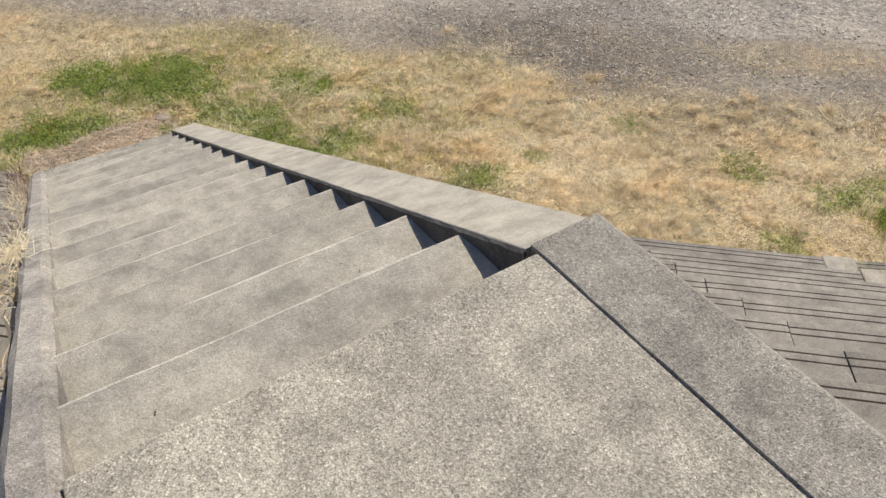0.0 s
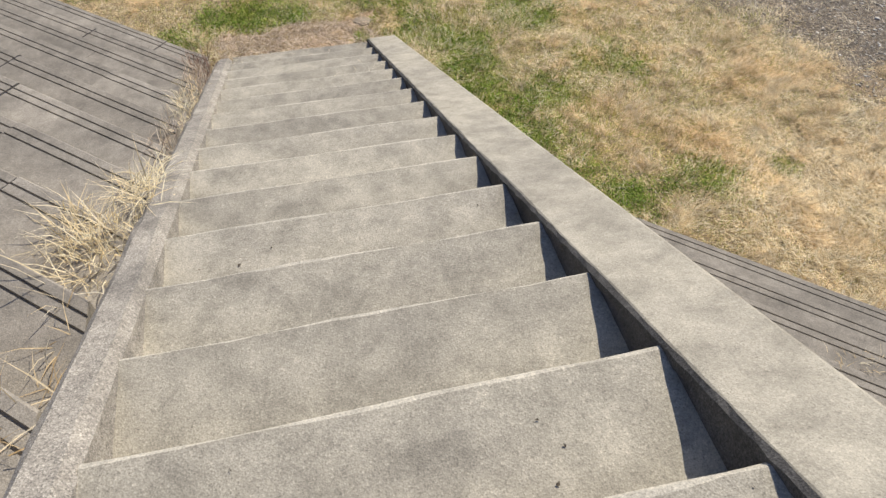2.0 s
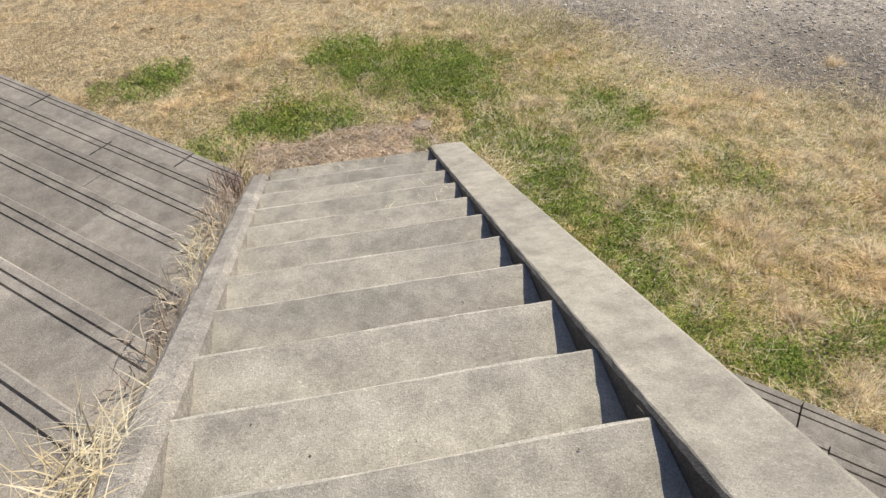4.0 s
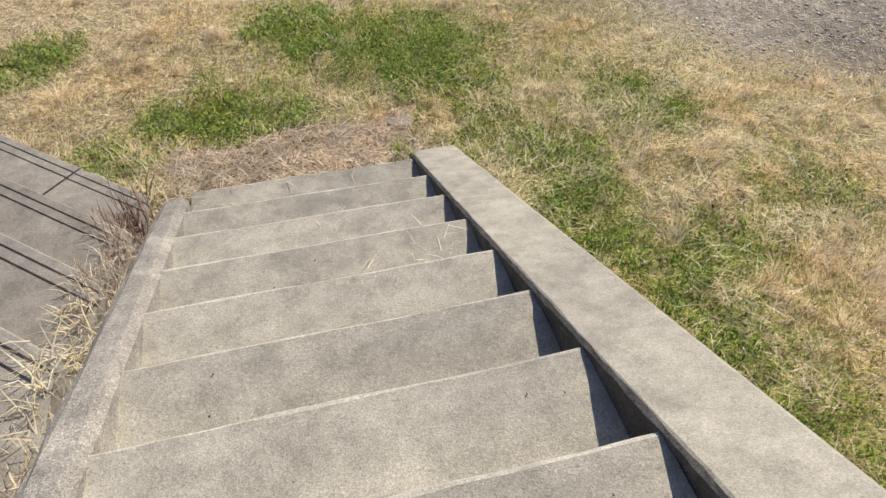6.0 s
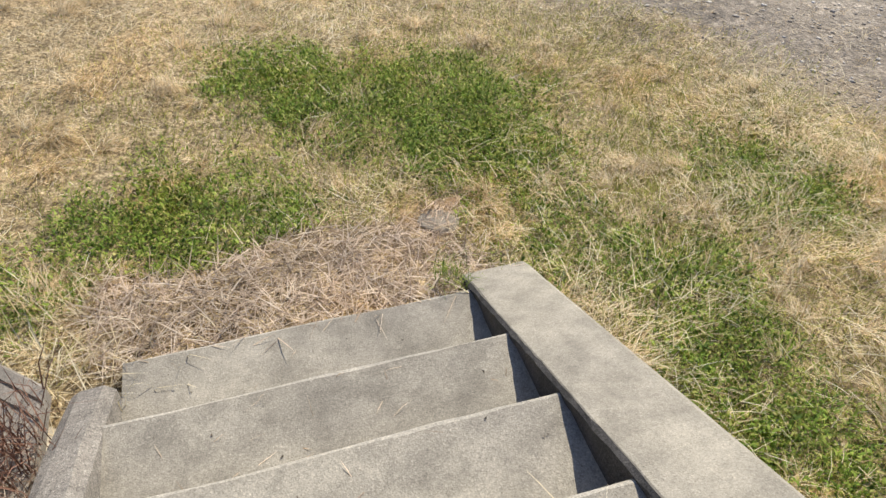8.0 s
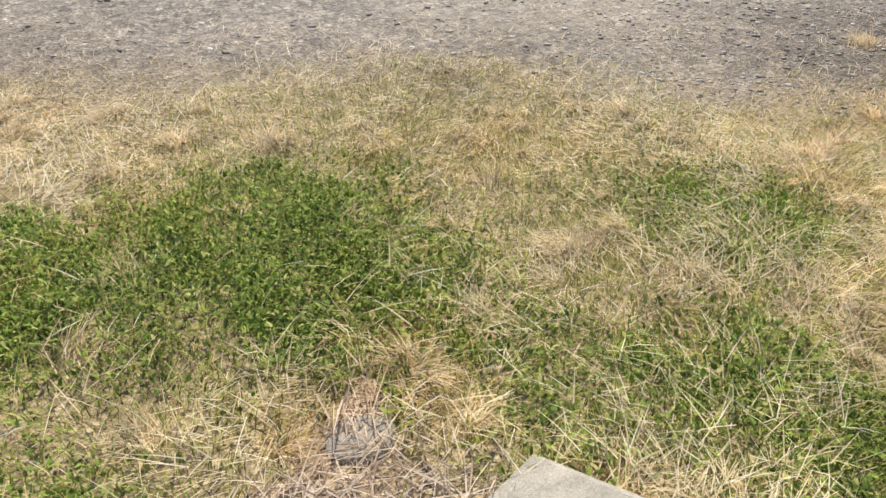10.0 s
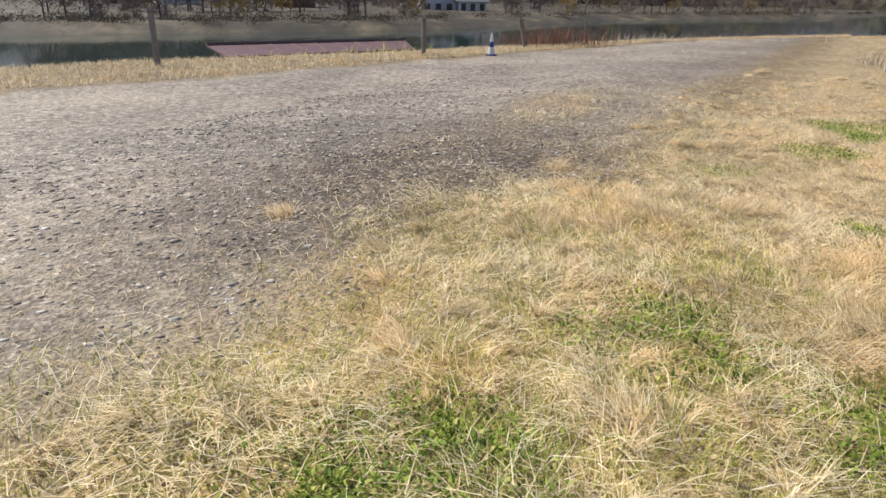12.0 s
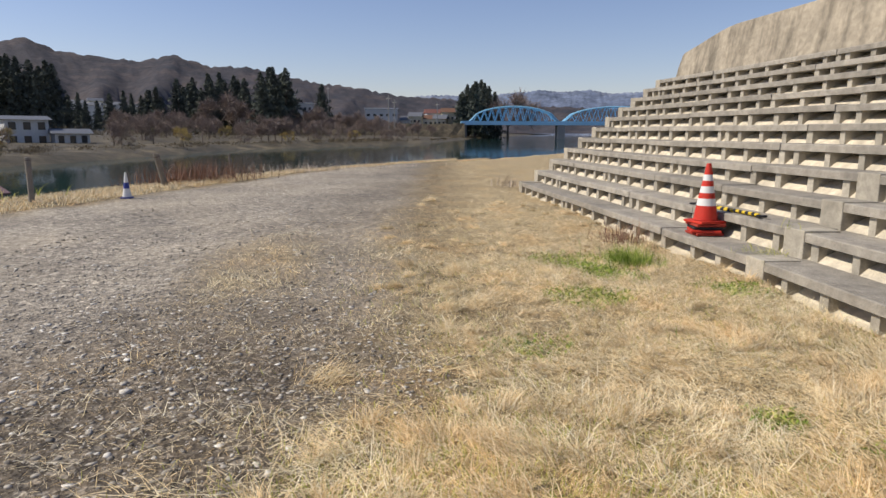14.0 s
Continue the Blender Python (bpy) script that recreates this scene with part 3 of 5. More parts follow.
def make_cedar(seed, h, w):
    r = np.random.RandomState(seed)
    tree = empty("cedar_tree", (0, 0, 0), "tall dark green conifer with a ragged narrow crown", "tree", "far conifers")
    bm = bmesh.new()
    tube(bm, (0, 0, -1), (0, 0, h * 0.5), 0.4, 0.25, 7)
    tube(bm, (0, 0, h * 0.5), (0, 0, h * 0.97), 0.25, 0.04, 7)
    part("trunk", bm, M_BARK, tree)
    n = 2200
    t = r.uniform(0.05, 1, n) ** 0.85
    layer = 0.75 + 0.25 * np.sin(t * 46 + r.uniform(0, 6)) + r.normal(0, 0.14, n)
    rad = w * (1 - t) ** 0.75 * layer * np.sqrt(r.uniform(0.15, 1, n)) + 0.15
    ang = r.uniform(0, 6.283, n)
    lump = 1 + 0.35 * np.sin(ang * 3 + t * 9)
    c = np.stack([rad * lump * np.cos(ang), rad * lump * np.sin(ang), t * h], 1)
    s = (0.35 + 0.9 * (1 - t))[:, None, None] * h / 22
    tri = c[:, None, :] + r.normal(0, 0.62, (n, 3, 3)) * s
    tris_object("crown", tri, M_CEDAR, tree)
    return tree


def make_bare(seed, h, name="bare_tree", label="leafless brown orchard tree with a spreading twiggy crown", mat=None, twigs=1500, group="orchard trees"):
    r = np.random.RandomState(seed)
    tree = empty(name, (0, 0, 0), label, "tree", group)
    bm = bmesh.new()
    tips = []

    def grow(p, d, length, rad, depth):
        q = p + d * length
        tube(bm, p, q, rad, rad * 0.62, 5)
        if depth == 0:
            tips.append((q, d)); return
        for _ in range(3 if depth > 1 else 2):
            e = (d + Vector(r.normal(0, 0.55, 3)) + Vector((0, 0, 0.12))).normalized()
            grow(q, e, length * r.uniform(0.6, 0.85), rad * 0.55, depth - 1)
    grow(Vector((0, 0, -0.3)), Vector((0, 0, 1)), h * 0.30, h * 0.028, 4)
    part("trunk", bm, M_BARK, tree)
    tp = np.array([tuple(t[0]) for t in tips])
    td = np.array([tuple(t[1]) for t in tips])
    k = r.randint(0, len(tp), twigs)
    base = tp[k] + r.normal(0, h * 0.05, (twigs, 3))
    d = td[k] + r.normal(0, 0.7, (twigs, 3)) + np.array([0, 0, 0.25])
    d /= np.linalg.norm(d, axis=1)[:, None]
    side = np.cross(d, r.normal(0, 1, (twigs, 3))); side /= np.linalg.norm(side, axis=1)[:, None]
    L, wd = r.uniform(0.08, 0.2, (twigs, 1)) * h, h * 0.006
    tri = np.stack([base - side * wd, base + side * wd, base + d * L], 1)
    tris_object("crown", tri, mat or M_TWIG, tree)
    return tree


def plant(tree, deg, dist, turn, scale=1.0, drop=0.0):
    x, y = polar(deg, dist)
    return Matrix.LocRotScale((x, y, far_z(x, y) - drop), Euler((0, 0, turn)), (1, 1, 1))


def copy_scaled(ob, m, s):
    c = copy_thing(ob, m)
    c.scale = (s, s, s)
    return c


def build_woods():
    rnd = random.Random(21)
    kinds = [make_cedar(1, 22, 5.6), make_cedar(2, 24, 4.8), make_cedar(3, 19, 5.8)]
    spots = []
    for lo, hi, n, dist, top in ((-17.2, 6.0, 70, 250, 5.3), (-24.5, -22.8, 5, 260, 3.7), (-30.8, -25.4, 15, 270, 4.6), (-34.0, -31.6, 7, 240, 5.2), (-36.9, -36.5, 1, 330, 4.5),
                                 (-51.3, -48.2, 15, 330, 4.6), (-22.6, -17.4, 7, 420, 3.0)):
        for k in range(n):
            b = lo + (hi - lo) * (k + rnd.uniform(0.1, 0.9)) / n
            spots.append((b, dist * rnd.uniform(0.93, 1.12), top * rnd.uniform(0.72, 1.03)))
    first = [True] * 3
    for b, d, el in spots:
        k = rnd.randrange(3)
        h = d * math.tan(radians(el)) * 0.98 + 1.0
        m = plant(kinds[k], b, d, rnd.uniform(0, 6.28))
        s = h / (22, 24, 19)[k]
        if first[k]:
            kinds[k].matrix_basis, kinds[k].scale, first[k] = m, (s, s, s), False
        else:
            copy_scaled(kinds[k], m, s)
    bare = [make_bare(31, 5.0), make_bare(32, 5.5), make_bare(33, 4.5), make_bare(34, 4.6, "yellow_tree", "small tree with thin yellow-brown winter twigs", M_GOLD)]
    big = make_bare(36, 15.0, "bare_tree", "large leafless round-crowned brown tree across the river", M_TWIG, 2600, "bare trees")
    big.matrix_basis = plant(big, -52.4, 325, 0.4)
    big.scale = (1.7, 1.7, 1.6)
    # tall bare woodland behind the orchard
    for k in range(46):
        b = -42.0 + 21.0 * (k + rnd.uniform(0, 1)) / 46
        tall = 0.45 + 0.4 * math.exp(-((b + 28.5) / 3.0) ** 2) + 0.15 * math.exp(-((b + 37.0) / 3.0) ** 2)
        copy_scaled(big, plant(big, b, rnd.uniform(215, 330), rnd.uniform(0, 6.28)), tall * rnd.uniform(0.8, 1.2))
    first = [True] * 4
    for k in range(95):
        b = -47.0 + 62.0 * (k + rnd.uniform(0, 1)) / 95
        row = rnd.choice((0, 0, 1, 2))
        if -20.8 < b < -13.8:
            continue
        dist = 60.0
        while dist < 400:      # walk out to the far bank's top
            a1, o1 = along_out(*polar(b, dist))
            if o1 - np.interp(a1, FAR_A, FAR_O) > 14 + 16 * row:
                break
            dist += 4
        i = rnd.choice((0, 0, 1, 1, 2, 2, 3))
        s = rnd.uniform(0.55, 0.85) * (1.0 + dist / 500) * (0.75 if i == 3 else 1)
        m = plant(bare[i], b, dist, rnd.uniform(0, 6.28))
        if first[i]:
            bare[i].matrix_basis, bare[i].scale, first[i] = m, (s, s, s), False
        else:
            copy_scaled(bare[i], m, s)
    # scrub along the far bank and behind the orchard
    r = np.random.RandomState(8)
    out = []
    for k in range(420):
        b = r.uniform(-52, 25)
        dist = 50.0
        off = r.choice([3, 6, 34, 50, 70, 110])
        if -20.8 < b < -13.8 and off > 10:
            off = 110
        while dist < 500:
            a1, o1 = along_out(*polar(b, dist))
            if o1 - np.interp(a1, FAR_A, FAR_O) > off:
                break
            dist += 3
        x, y = polar(b, dist)
        z = far_z(x, y)
        hh, ww = (r.uniform(0.4, 0.9), r.uniform(1.0, 2.5)) if off < 10 else (r.uniform(1.2, 3.6), r.uniform(2, 5))
        n = 190
        c = r.normal(0, 1, (n, 3)) * np.array([ww * 0.45, ww * 0.45, hh * 0.33]) + np.array([x, y, z + hh * 0.4])
        out.append(c[:, None, :] + r.normal(0, 0.03 + dist * 0.0004, (n, 3, 3)))
    ob = tris_object("far_scrub", np.concatenate(out), M_SHRUB)
    tagged(ob, "brown winter scrub along the far river bank", "shrubs", kind="stuff")


build_woods()

M_WHITE = plain("off_white_render", (0.62, 0.62, 0.60), 0.7)
M_CREAM = plain("cream_render", (0.66, 0.60, 0.44), 0.7)
M_GREYROOF = plain("grey_roof", (0.16, 0.17, 0.19), 0.6)
M_REDROOF = plain("red_roof", (0.22, 0.10, 0.08), 0.7)
M_BROWN = plain("brown_cladding", (0.20, 0.11, 0.07), 0.8)
M_PANE = Mat("dark_window", 0.1).color((0.03, 0.04, 0.05)).m


def house(deg, dist, w, d, h, turn, wall, roof, label, pitch=0.25, wins=3, storeys=2, lift=0.0):
    x, y = polar(deg, dist)
    z = far_z(x, y) + lift
    ob = empty("house", (x, y, z), label, "house", "houses across the river")
    ob.rotation_euler = (0, 0, radians(deg + 90 + turn))
    bm = bmesh.new()
    box(bm, -w / 2, w / 2, -d / 2, d / 2, -1.5, h)
    part("wall", bm, wall, ob)
    bm = bmesh.new()
    e = 0.5
    ridge_h = h + pitch * d / 2
    v = [bm.verts.new(p) for p in ((-w / 2 - e, -d / 2 - e, h - 0.1), (w / 2 + e, -d / 2 - e, h - 0.1), (w / 2 + e, d / 2 + e, h - 0.1), (-w / 2 - e, d / 2 + e, h - 0.1), (-w / 2 - e, 0, ridge_h + 0.2), (w / 2 + e, 0, ridge_h + 0.2))]
    for f in ((0, 1, 5, 4), (2, 3, 4, 5), (1, 2, 5), (3, 0, 4), (0, 3, 2, 1)):
        bm.faces.new([v[i] for i in f])
    part("roof", bm, roof, ob)
    for side in (-1, 1):
        for s in range(storeys):
            for k in range(wins):
                bm = bmesh.new()
                cx = -w / 2 + w * (k + 0.5) / wins
                zz = h * (s + 0.5) / storeys
                ww = min(1.6, w / wins * 0.5)
                box(bm, cx - ww / 2, cx + ww / 2, side * d / 2 - 0.05, side * d / 2 + 0.05, zz - 0.55, zz + 0.55)
                part("window", bm, M_PANE, ob)
    return ob


house(-15.0, 118, 5.6, 5, 4.0, 12, M_WHITE, M_GREYROOF, "two-storey off-white house across the river", 0.12, 3, 2, -0.6)
house(-17.9, 116, 4.6, 4, 1.9, 12, M_WHITE, M_GREYROOF, "low white shed with a shallow grey roof", 0.2, 3, 1, -0.4)
house(-3.5, 110, 6, 5, 2.6, 5, M_BROWN, M_GREYROOF, "low brown building among winter scrub", 0.3, 3, 1)
house(5.0, 115, 5, 4, 2.4, -8, M_WHITE, M_GREYROOF, "small pale shed beside the far bank", 0.3, 2, 1)
house(-34.2, 330, 5, 8, 18.0, 0, M_CREAM, M_GREYROOF, "tall cream gable-ended building far off", 0.05, 1, 4)
house(-35.6, 335, 13, 9, 14.5, 0, M_WHITE, M_GREYROOF, "long pale grey building behind the trees", 0.05, 6, 3)
house(-41.7, 320, 15, 8, 12.0, 0, M_WHITE, M_GREYROOF, "long low building with a pale flat roof", 0.06, 5, 2)
for q, (b, w, h, wl, rf) in enumerate(((-44.6, 6, 9.0, M_CREAM, M_GREYROOF), (-45.4, 7, 8.0, M_WHITE, M_BROWN), (-46.0, 7, 11.0, M_WHITE, M_REDROOF), (-46.7, 6, 8.2, M_CREAM, M_GREYROOF),
                                       (-47.3, 6, 11.5, M_CREAM, M_BROWN), (-47.9, 9, 7.6, M_WHITE, M_GREYROOF), (-43.8, 5, 7.0, M_WHITE, M_GREYROOF))):
    house(b, 325 + 6 * (q % 3), w, 7, h, (-8, 6, 14)[q % 3], wl, rf, ("cream" if wl is M_CREAM else "white") + " town house with a " + {id(M_GREYROOF): "grey", id(M_BROWN): "brown", id(M_REDROOF): "red"}[id(rf)] + " pitched roof", 0.5, 3, 2)
rh = random.Random(4)
for k in range(12):
    house(-18.5 - 5.0 * rh.random(), 520 + 60 * rh.random(), 9, 7, 15 + 6 * rh.random(), rh.uniform(-20, 20), rh.choice((M_WHITE, M_CREAM)), M_GREYROOF, "small pale house at the foot of the hills", 0.5, 2, 1)

# utility poles
M_POLE = plain("pole_concrete", (0.33, 0.32, 0.30), 0.8)
for b, d, h in ((-42.3, 230, 14), (-42.8, 236, 13), (-37.3, 320, 22), (-46.4, 300, 15)):
    x, y = polar(b, d)
    ob = empty("utility_pole", (x, y, far_z(x, y)), "slim grey utility pole with a crossarm", "utility pole", "utility poles")
    bm = bmesh.new(); tube(bm, (0, 0, -1), (0, 0, h), 0.22, 0.14, 8); part("pole", bm, M_POLE, ob)
    bm = bmesh.new(); box(bm, -1.1, 1.1, -0.08, 0.08, h - 1.2, h - 1.0); part("crossarm", bm, M_POLE, ob)

M_BLUE = plain("bridge_blue_paint", (0.30, 0.60, 0.82), 0.45, vary=0.12)
M_LIGHTBLUE = plain("bridge_deck_blue", (0.38, 0.68, 0.88), 0.45, vary=0.12)
M_PIER = plain("pier_concrete", (0.30, 0.28, 0.26), 0.9)


def build_bridge():
    p0, p1 = Vector(polar(-48.4, 300)), Vector(polar(-66.0, 318))
    run = p1 - p0
    ln = run.length
    ob = empty("truss_bridge", (*p0, 0), "light blue steel bowstring truss road bridge over the river", "bridge")
    ob.rotation_euler = (0, 0, math.atan2(run.y, run.x))
    z0 = 4.6
    bm = bmesh.new(); box(bm, 0, ln, -3.2, 3.2, z0 - 0.2, z0 + 1.5); part("deck", bm, M_LIGHTBLUE, ob)
    spans = [(4.0, ln * 0.445), (ln * 0.475, ln * 0.95)]
    for a, b in spans:
        n = 12
        for side in (-3.0, 3.0):
            def topz(t):
                return z0 + 1.4 + 6.4 * (1 - (2 * t - 1) ** 2) ** 0.55
            bm = bmesh.new()
            for k in range(n):
                t0, t1 = k / n, (k + 1) / n
                tube(bm, (a + (b - a) * t0, side, topz(t0)), (a + (b - a) * t1, side, topz(t1)), 0.38, 0.38, 6)
            part("top_chord", bm, M_BLUE, ob)
            for k in range(1, n):
                bm = bmesh.new()
                t0 = k / n
                up = k % 2
                m0, m1 = (k - 0.5) / n, (k + 0.5) / n
                x = a + (b - a) * t0
                half = (b - a) / n * 0.5
                tube(bm, (x - half, side, z0 + 1.4), (x, side, topz(t0)), 0.17, 0.17, 5)
                tube(bm, (x + half, side, z0 + 1.4), (x, side, topz(t0)), 0.17, 0.17, 5)
                part("web_member", bm, M_BLUE, ob)
    for x in (1.0, ln * 0.46, ln * 0.96):
        bm = bmesh.new(); box(bm, x - 1.6, x + 1.6, -3.6, 3.6, -4.0, z0 - 0.2); part("pier", bm, M_PIER, ob)
    # embankment behind its near end
    bm = bmesh.new()
    rings = []
    rnd = random.Random(12)
    for k in range(28):
        x = -80 + 81.5 * k / 27
        rings.append([bm.verts.new((x, sy + rnd.uniform(-0.7, 0.7), z + rnd.uniform(-0.3, 0.3))) for sy, z in ((-15, -2.5), (-11, 1.0), (-6, z0 + 0.2), (6, z0 + 0.2), (11, 1.0), (15, -2.5))])
    for r0, r1 in zip(rings, rings[1:]):
        for q in range(5):
            bm.faces.new((r0[q], r0[q + 1], r1[q + 1], r1[q]))
    bm.faces.new(rings[0]); bm.faces.new(rings[-1][::-1])
    bmesh.ops.recalc_face_normals(bm, faces=bm.faces)
    tagged(part("ground_embankment", bm, forest("embankment_scrub", ((0.03, 0.028, 0.018), (0.075, 0.062, 0.042), (0.15, 0.12, 0.075)), 0.35)), "scrubby road embankment leading to the bridge", "embankment", kind="structure").matrix_world = ob.matrix_basis


build_bridge()

# ================= near bank =================
M_WOOD = plain("weathered_wood", (0.28, 0.25, 0.21), 0.9)


def post(x, y, h, lean, r=0.05, label="weathered round wooden post in the bank grass"):
    ob = empty("wooden_post", (x, y, float(ground_z(np.array([x]), np.array([y]))[0])), label, "post", "bank posts")
    bm = bmesh.new()
    n, seg = 6, 9
    rings = []
    for k in range(n + 1):
        t, w = k / n, r * (1.06 - 0.08 * math.sin(k * 2.2))
        rings.append([bm.verts.new((lean[0] * t + w * math.cos(6.2832 * q / seg), lean[1] * t + w * math.sin(6.2832 * q / seg), -0.25 + (h + 0.25) * t)) for q in range(seg)])
    for r0, r1 in zip(rings, rings[1:]):
        for q in range(seg):
            bm.faces.new((r0[q], r0[(q + 1) % seg], r1[(q + 1) % seg], r1[q]))
    bm.faces.new(rings[0][::-1]); bm.faces.new(rings[-1])
    part("shaft", bm, M_WOOD, ob)
    bm = bmesh.new()
    tube(bm, (lean[0] * 0.93, lean[1] * 0.93, h * 0.93), (lean[0] * 0.95, lean[1] * 0.95, h * 0.95), r * 1.3, r * 1.3, 9)
    part("rope_band", bm, M_BARK, ob)


post(16.8, 3.54, 0.85, (0, 0))
post(14.7, 9.3, 1.05, (0.02, 0.01), 0.055)
post(19.1, 0.0, 0.80, (-0.22, 0.32), 0.07, "leaning grey wooden stump wrapped in pale cloth")
post(20.6, -2.6, 0.7, (-0.15, 0.2), 0.04)


def striped_cone(name, x, y, z, h, cols, label, bases, base_cols):
    ob = empty(name, (x, y, z), label, "traffic cone")
    rnd = random.Random(3)
    zb = 0.0
    for k in range(bases):
        bm = bmesh.new()
        s, t = (0.165 + rnd.uniform(-0.012, 0.006)) * h / 0.8, 0.030
        vs = box(bm, -s, s, -s, s, zb, zb + t, 0.008)
        q = Matrix.Rotation(radians(TOE_DEG) + rnd.uniform(-0.3, 0.3), 4, "Z") @ Matrix.Translation((rnd.uniform(-0.012, 0.012), rnd.uniform(-0.012, 0.012), 0))
        bmesh.ops.transform(bm, matrix=q, verts=bm.verts)
        part("base_plate", bm, base_cols[k % len(base_cols)], ob)
        zb += t + 0.004
    n = len(cols)
    edges = [0.0]
    for f, _ in cols:
        edges.append(edges[-1] + f)
    for (f, mat), e0, e1 in zip(cols, edges, edges[1:]):
        bm = bmesh.new()
        r0, r1 = (0.135 - 0.108 * e0) * h / 0.8, (0.135 - 0.108 * e1) * h / 0.8
        tube(bm, (0, 0, zb + (h - zb) * e0), (0, 0, zb + (h - zb) * e1), r0, r1, 28)
        part("stripe" if mat is not cols[0][1] else "cone_body", bm, mat, ob, smooth_shade=False)
    bm = bmesh.new()
    tube(bm, (0, 0, h), (0, 0, h + 0.012), 0.030 * h / 0.8, 0.024 * h / 0.8, 20)
    part("tip", bm, cols[0][1], ob)
    return ob


M_RED = plain("red_plastic", (0.62, 0.045, 0.025), 0.45, vary=0.2)
M_DARKRED = plain("faded_red_rubber", (0.42, 0.05, 0.03), 0.7, vary=0.35)
M_BLACK = plain("black_rubber", (0.03, 0.03, 0.032), 0.7)
M_WHITESTRIPE = plain("white_reflective_band", (0.78, 0.77, 0.74), 0.5, vary=0.08)
M_NAVY = plain("blue_plastic", (0.05, 0.07, 0.30), 0.5)
striped_cone("traffic_cone", *bench(5.0, -0.27), TIER_Z + 0.006, 0.80, [(0.26, M_RED), (0.13, M_WHITESTRIPE), (0.10, M_RED), (0.12, M_WHITESTRIPE), (0.10, M_RED), (0.11, M_WHITESTRIPE), (0.18, M_RED)],
             "red and white striped traffic cone stacked on red base plates", 5, [M_DARKRED, M_RED, M_BLACK, M_DARKRED, M_RED])
gz = float(ground_z(np.array([16.67]), np.array([1.86]))[0])
striped_cone("marker_cone", 16.67, 1.86, gz, 0.52, [(0.35, M_WHITESTRIPE), (0.25, M_NAVY), (0.40, M_WHITESTRIPE)], "small white and blue marker cone on the bank", 1, [M_NAVY])

M_YELLOW = plain("yellow_plastic", (0.75, 0.52, 0.03), 0.45, vary=0.1)


def hazard_bar(p, q, label):
    """A striped cone bar with a ring at each end."""
    p, q = Vector(p), Vector(q)
    ob = empty("barrier_bar", p, label, "barrier bar", "striped bars")
    d = q - p
    n = 18
    for k in range(n):
        bm = bmesh.new()
        tube(bm, d * (k / n), d * ((k + 1) / n), 0.019, 0.019, 12)
        part("stripe", bm, M_YELLOW if k % 2 else M_BLACK, ob)
    for e, s in ((Vector((0, 0, 0)), -1), (d, 1)):
        bm = bmesh.new()
        u = d.normalized()
        c = e + u * s * 0.05
        side = Vector((-u.y, u.x, 0))
        ring = [c + (u * math.cos(a) + side * math.sin(a)) * 0.05 for a in [6.2832 * k / 14 for k in range(14)]]
        for k in range(14):
            tube(bm, ring[k], ring[(k + 1) % 14], 0.009, 0.009, 6)
        part("end_ring", bm, M_BLACK, ob)


zt2 = TIER_Z + TIER_H + 0.022
hazard_bar((*bench(5.72, -0.52), zt2), (*bench(4.52, -0.60), zt2), "black and yellow striped barrier bar lying on a bench")
hazard_bar((*bench(5.60, -0.60), zt2), (*bench(4.40, -0.54), zt2 + 0.02), "black and yellow striped barrier bar lying on a bench")

M_BOTTLE = Mat("green_glass", 0.08).color((0.02, 0.10, 0.04))
M_BOTTLE.bsdf.inputs["Transmission Weight"].default_value = 0.5
bottle = empty("glass_bottle", (-1.735, 0.10, 2.96), "small green glass bottle dropped beside the kerb", "bottle")
bm = bmesh.new()
for (z0, r0), (z1, r1) in zip(((0, 0.028), (0.01, 0.031), (0.13, 0.031), (0.17, 0.013)), ((0.01, 0.031), (0.13, 0.031), (0.17, 0.013), (0.22, 0.012))):
    tube(bm, (0, 0, z0), (0, 0, z1), r0, r1, 16)
part("body", bm, M_BOTTLE.m, bottle)
bm = bmesh.new(); tube(bm, (0, 0, 0.22), (0, 0, 0.235), 0.014, 0.014, 14); part("cap", bm, M_BLACK, bottle, "dark bottle cap")
bottle.rotation_euler = (radians(-72), 0, radians(12))


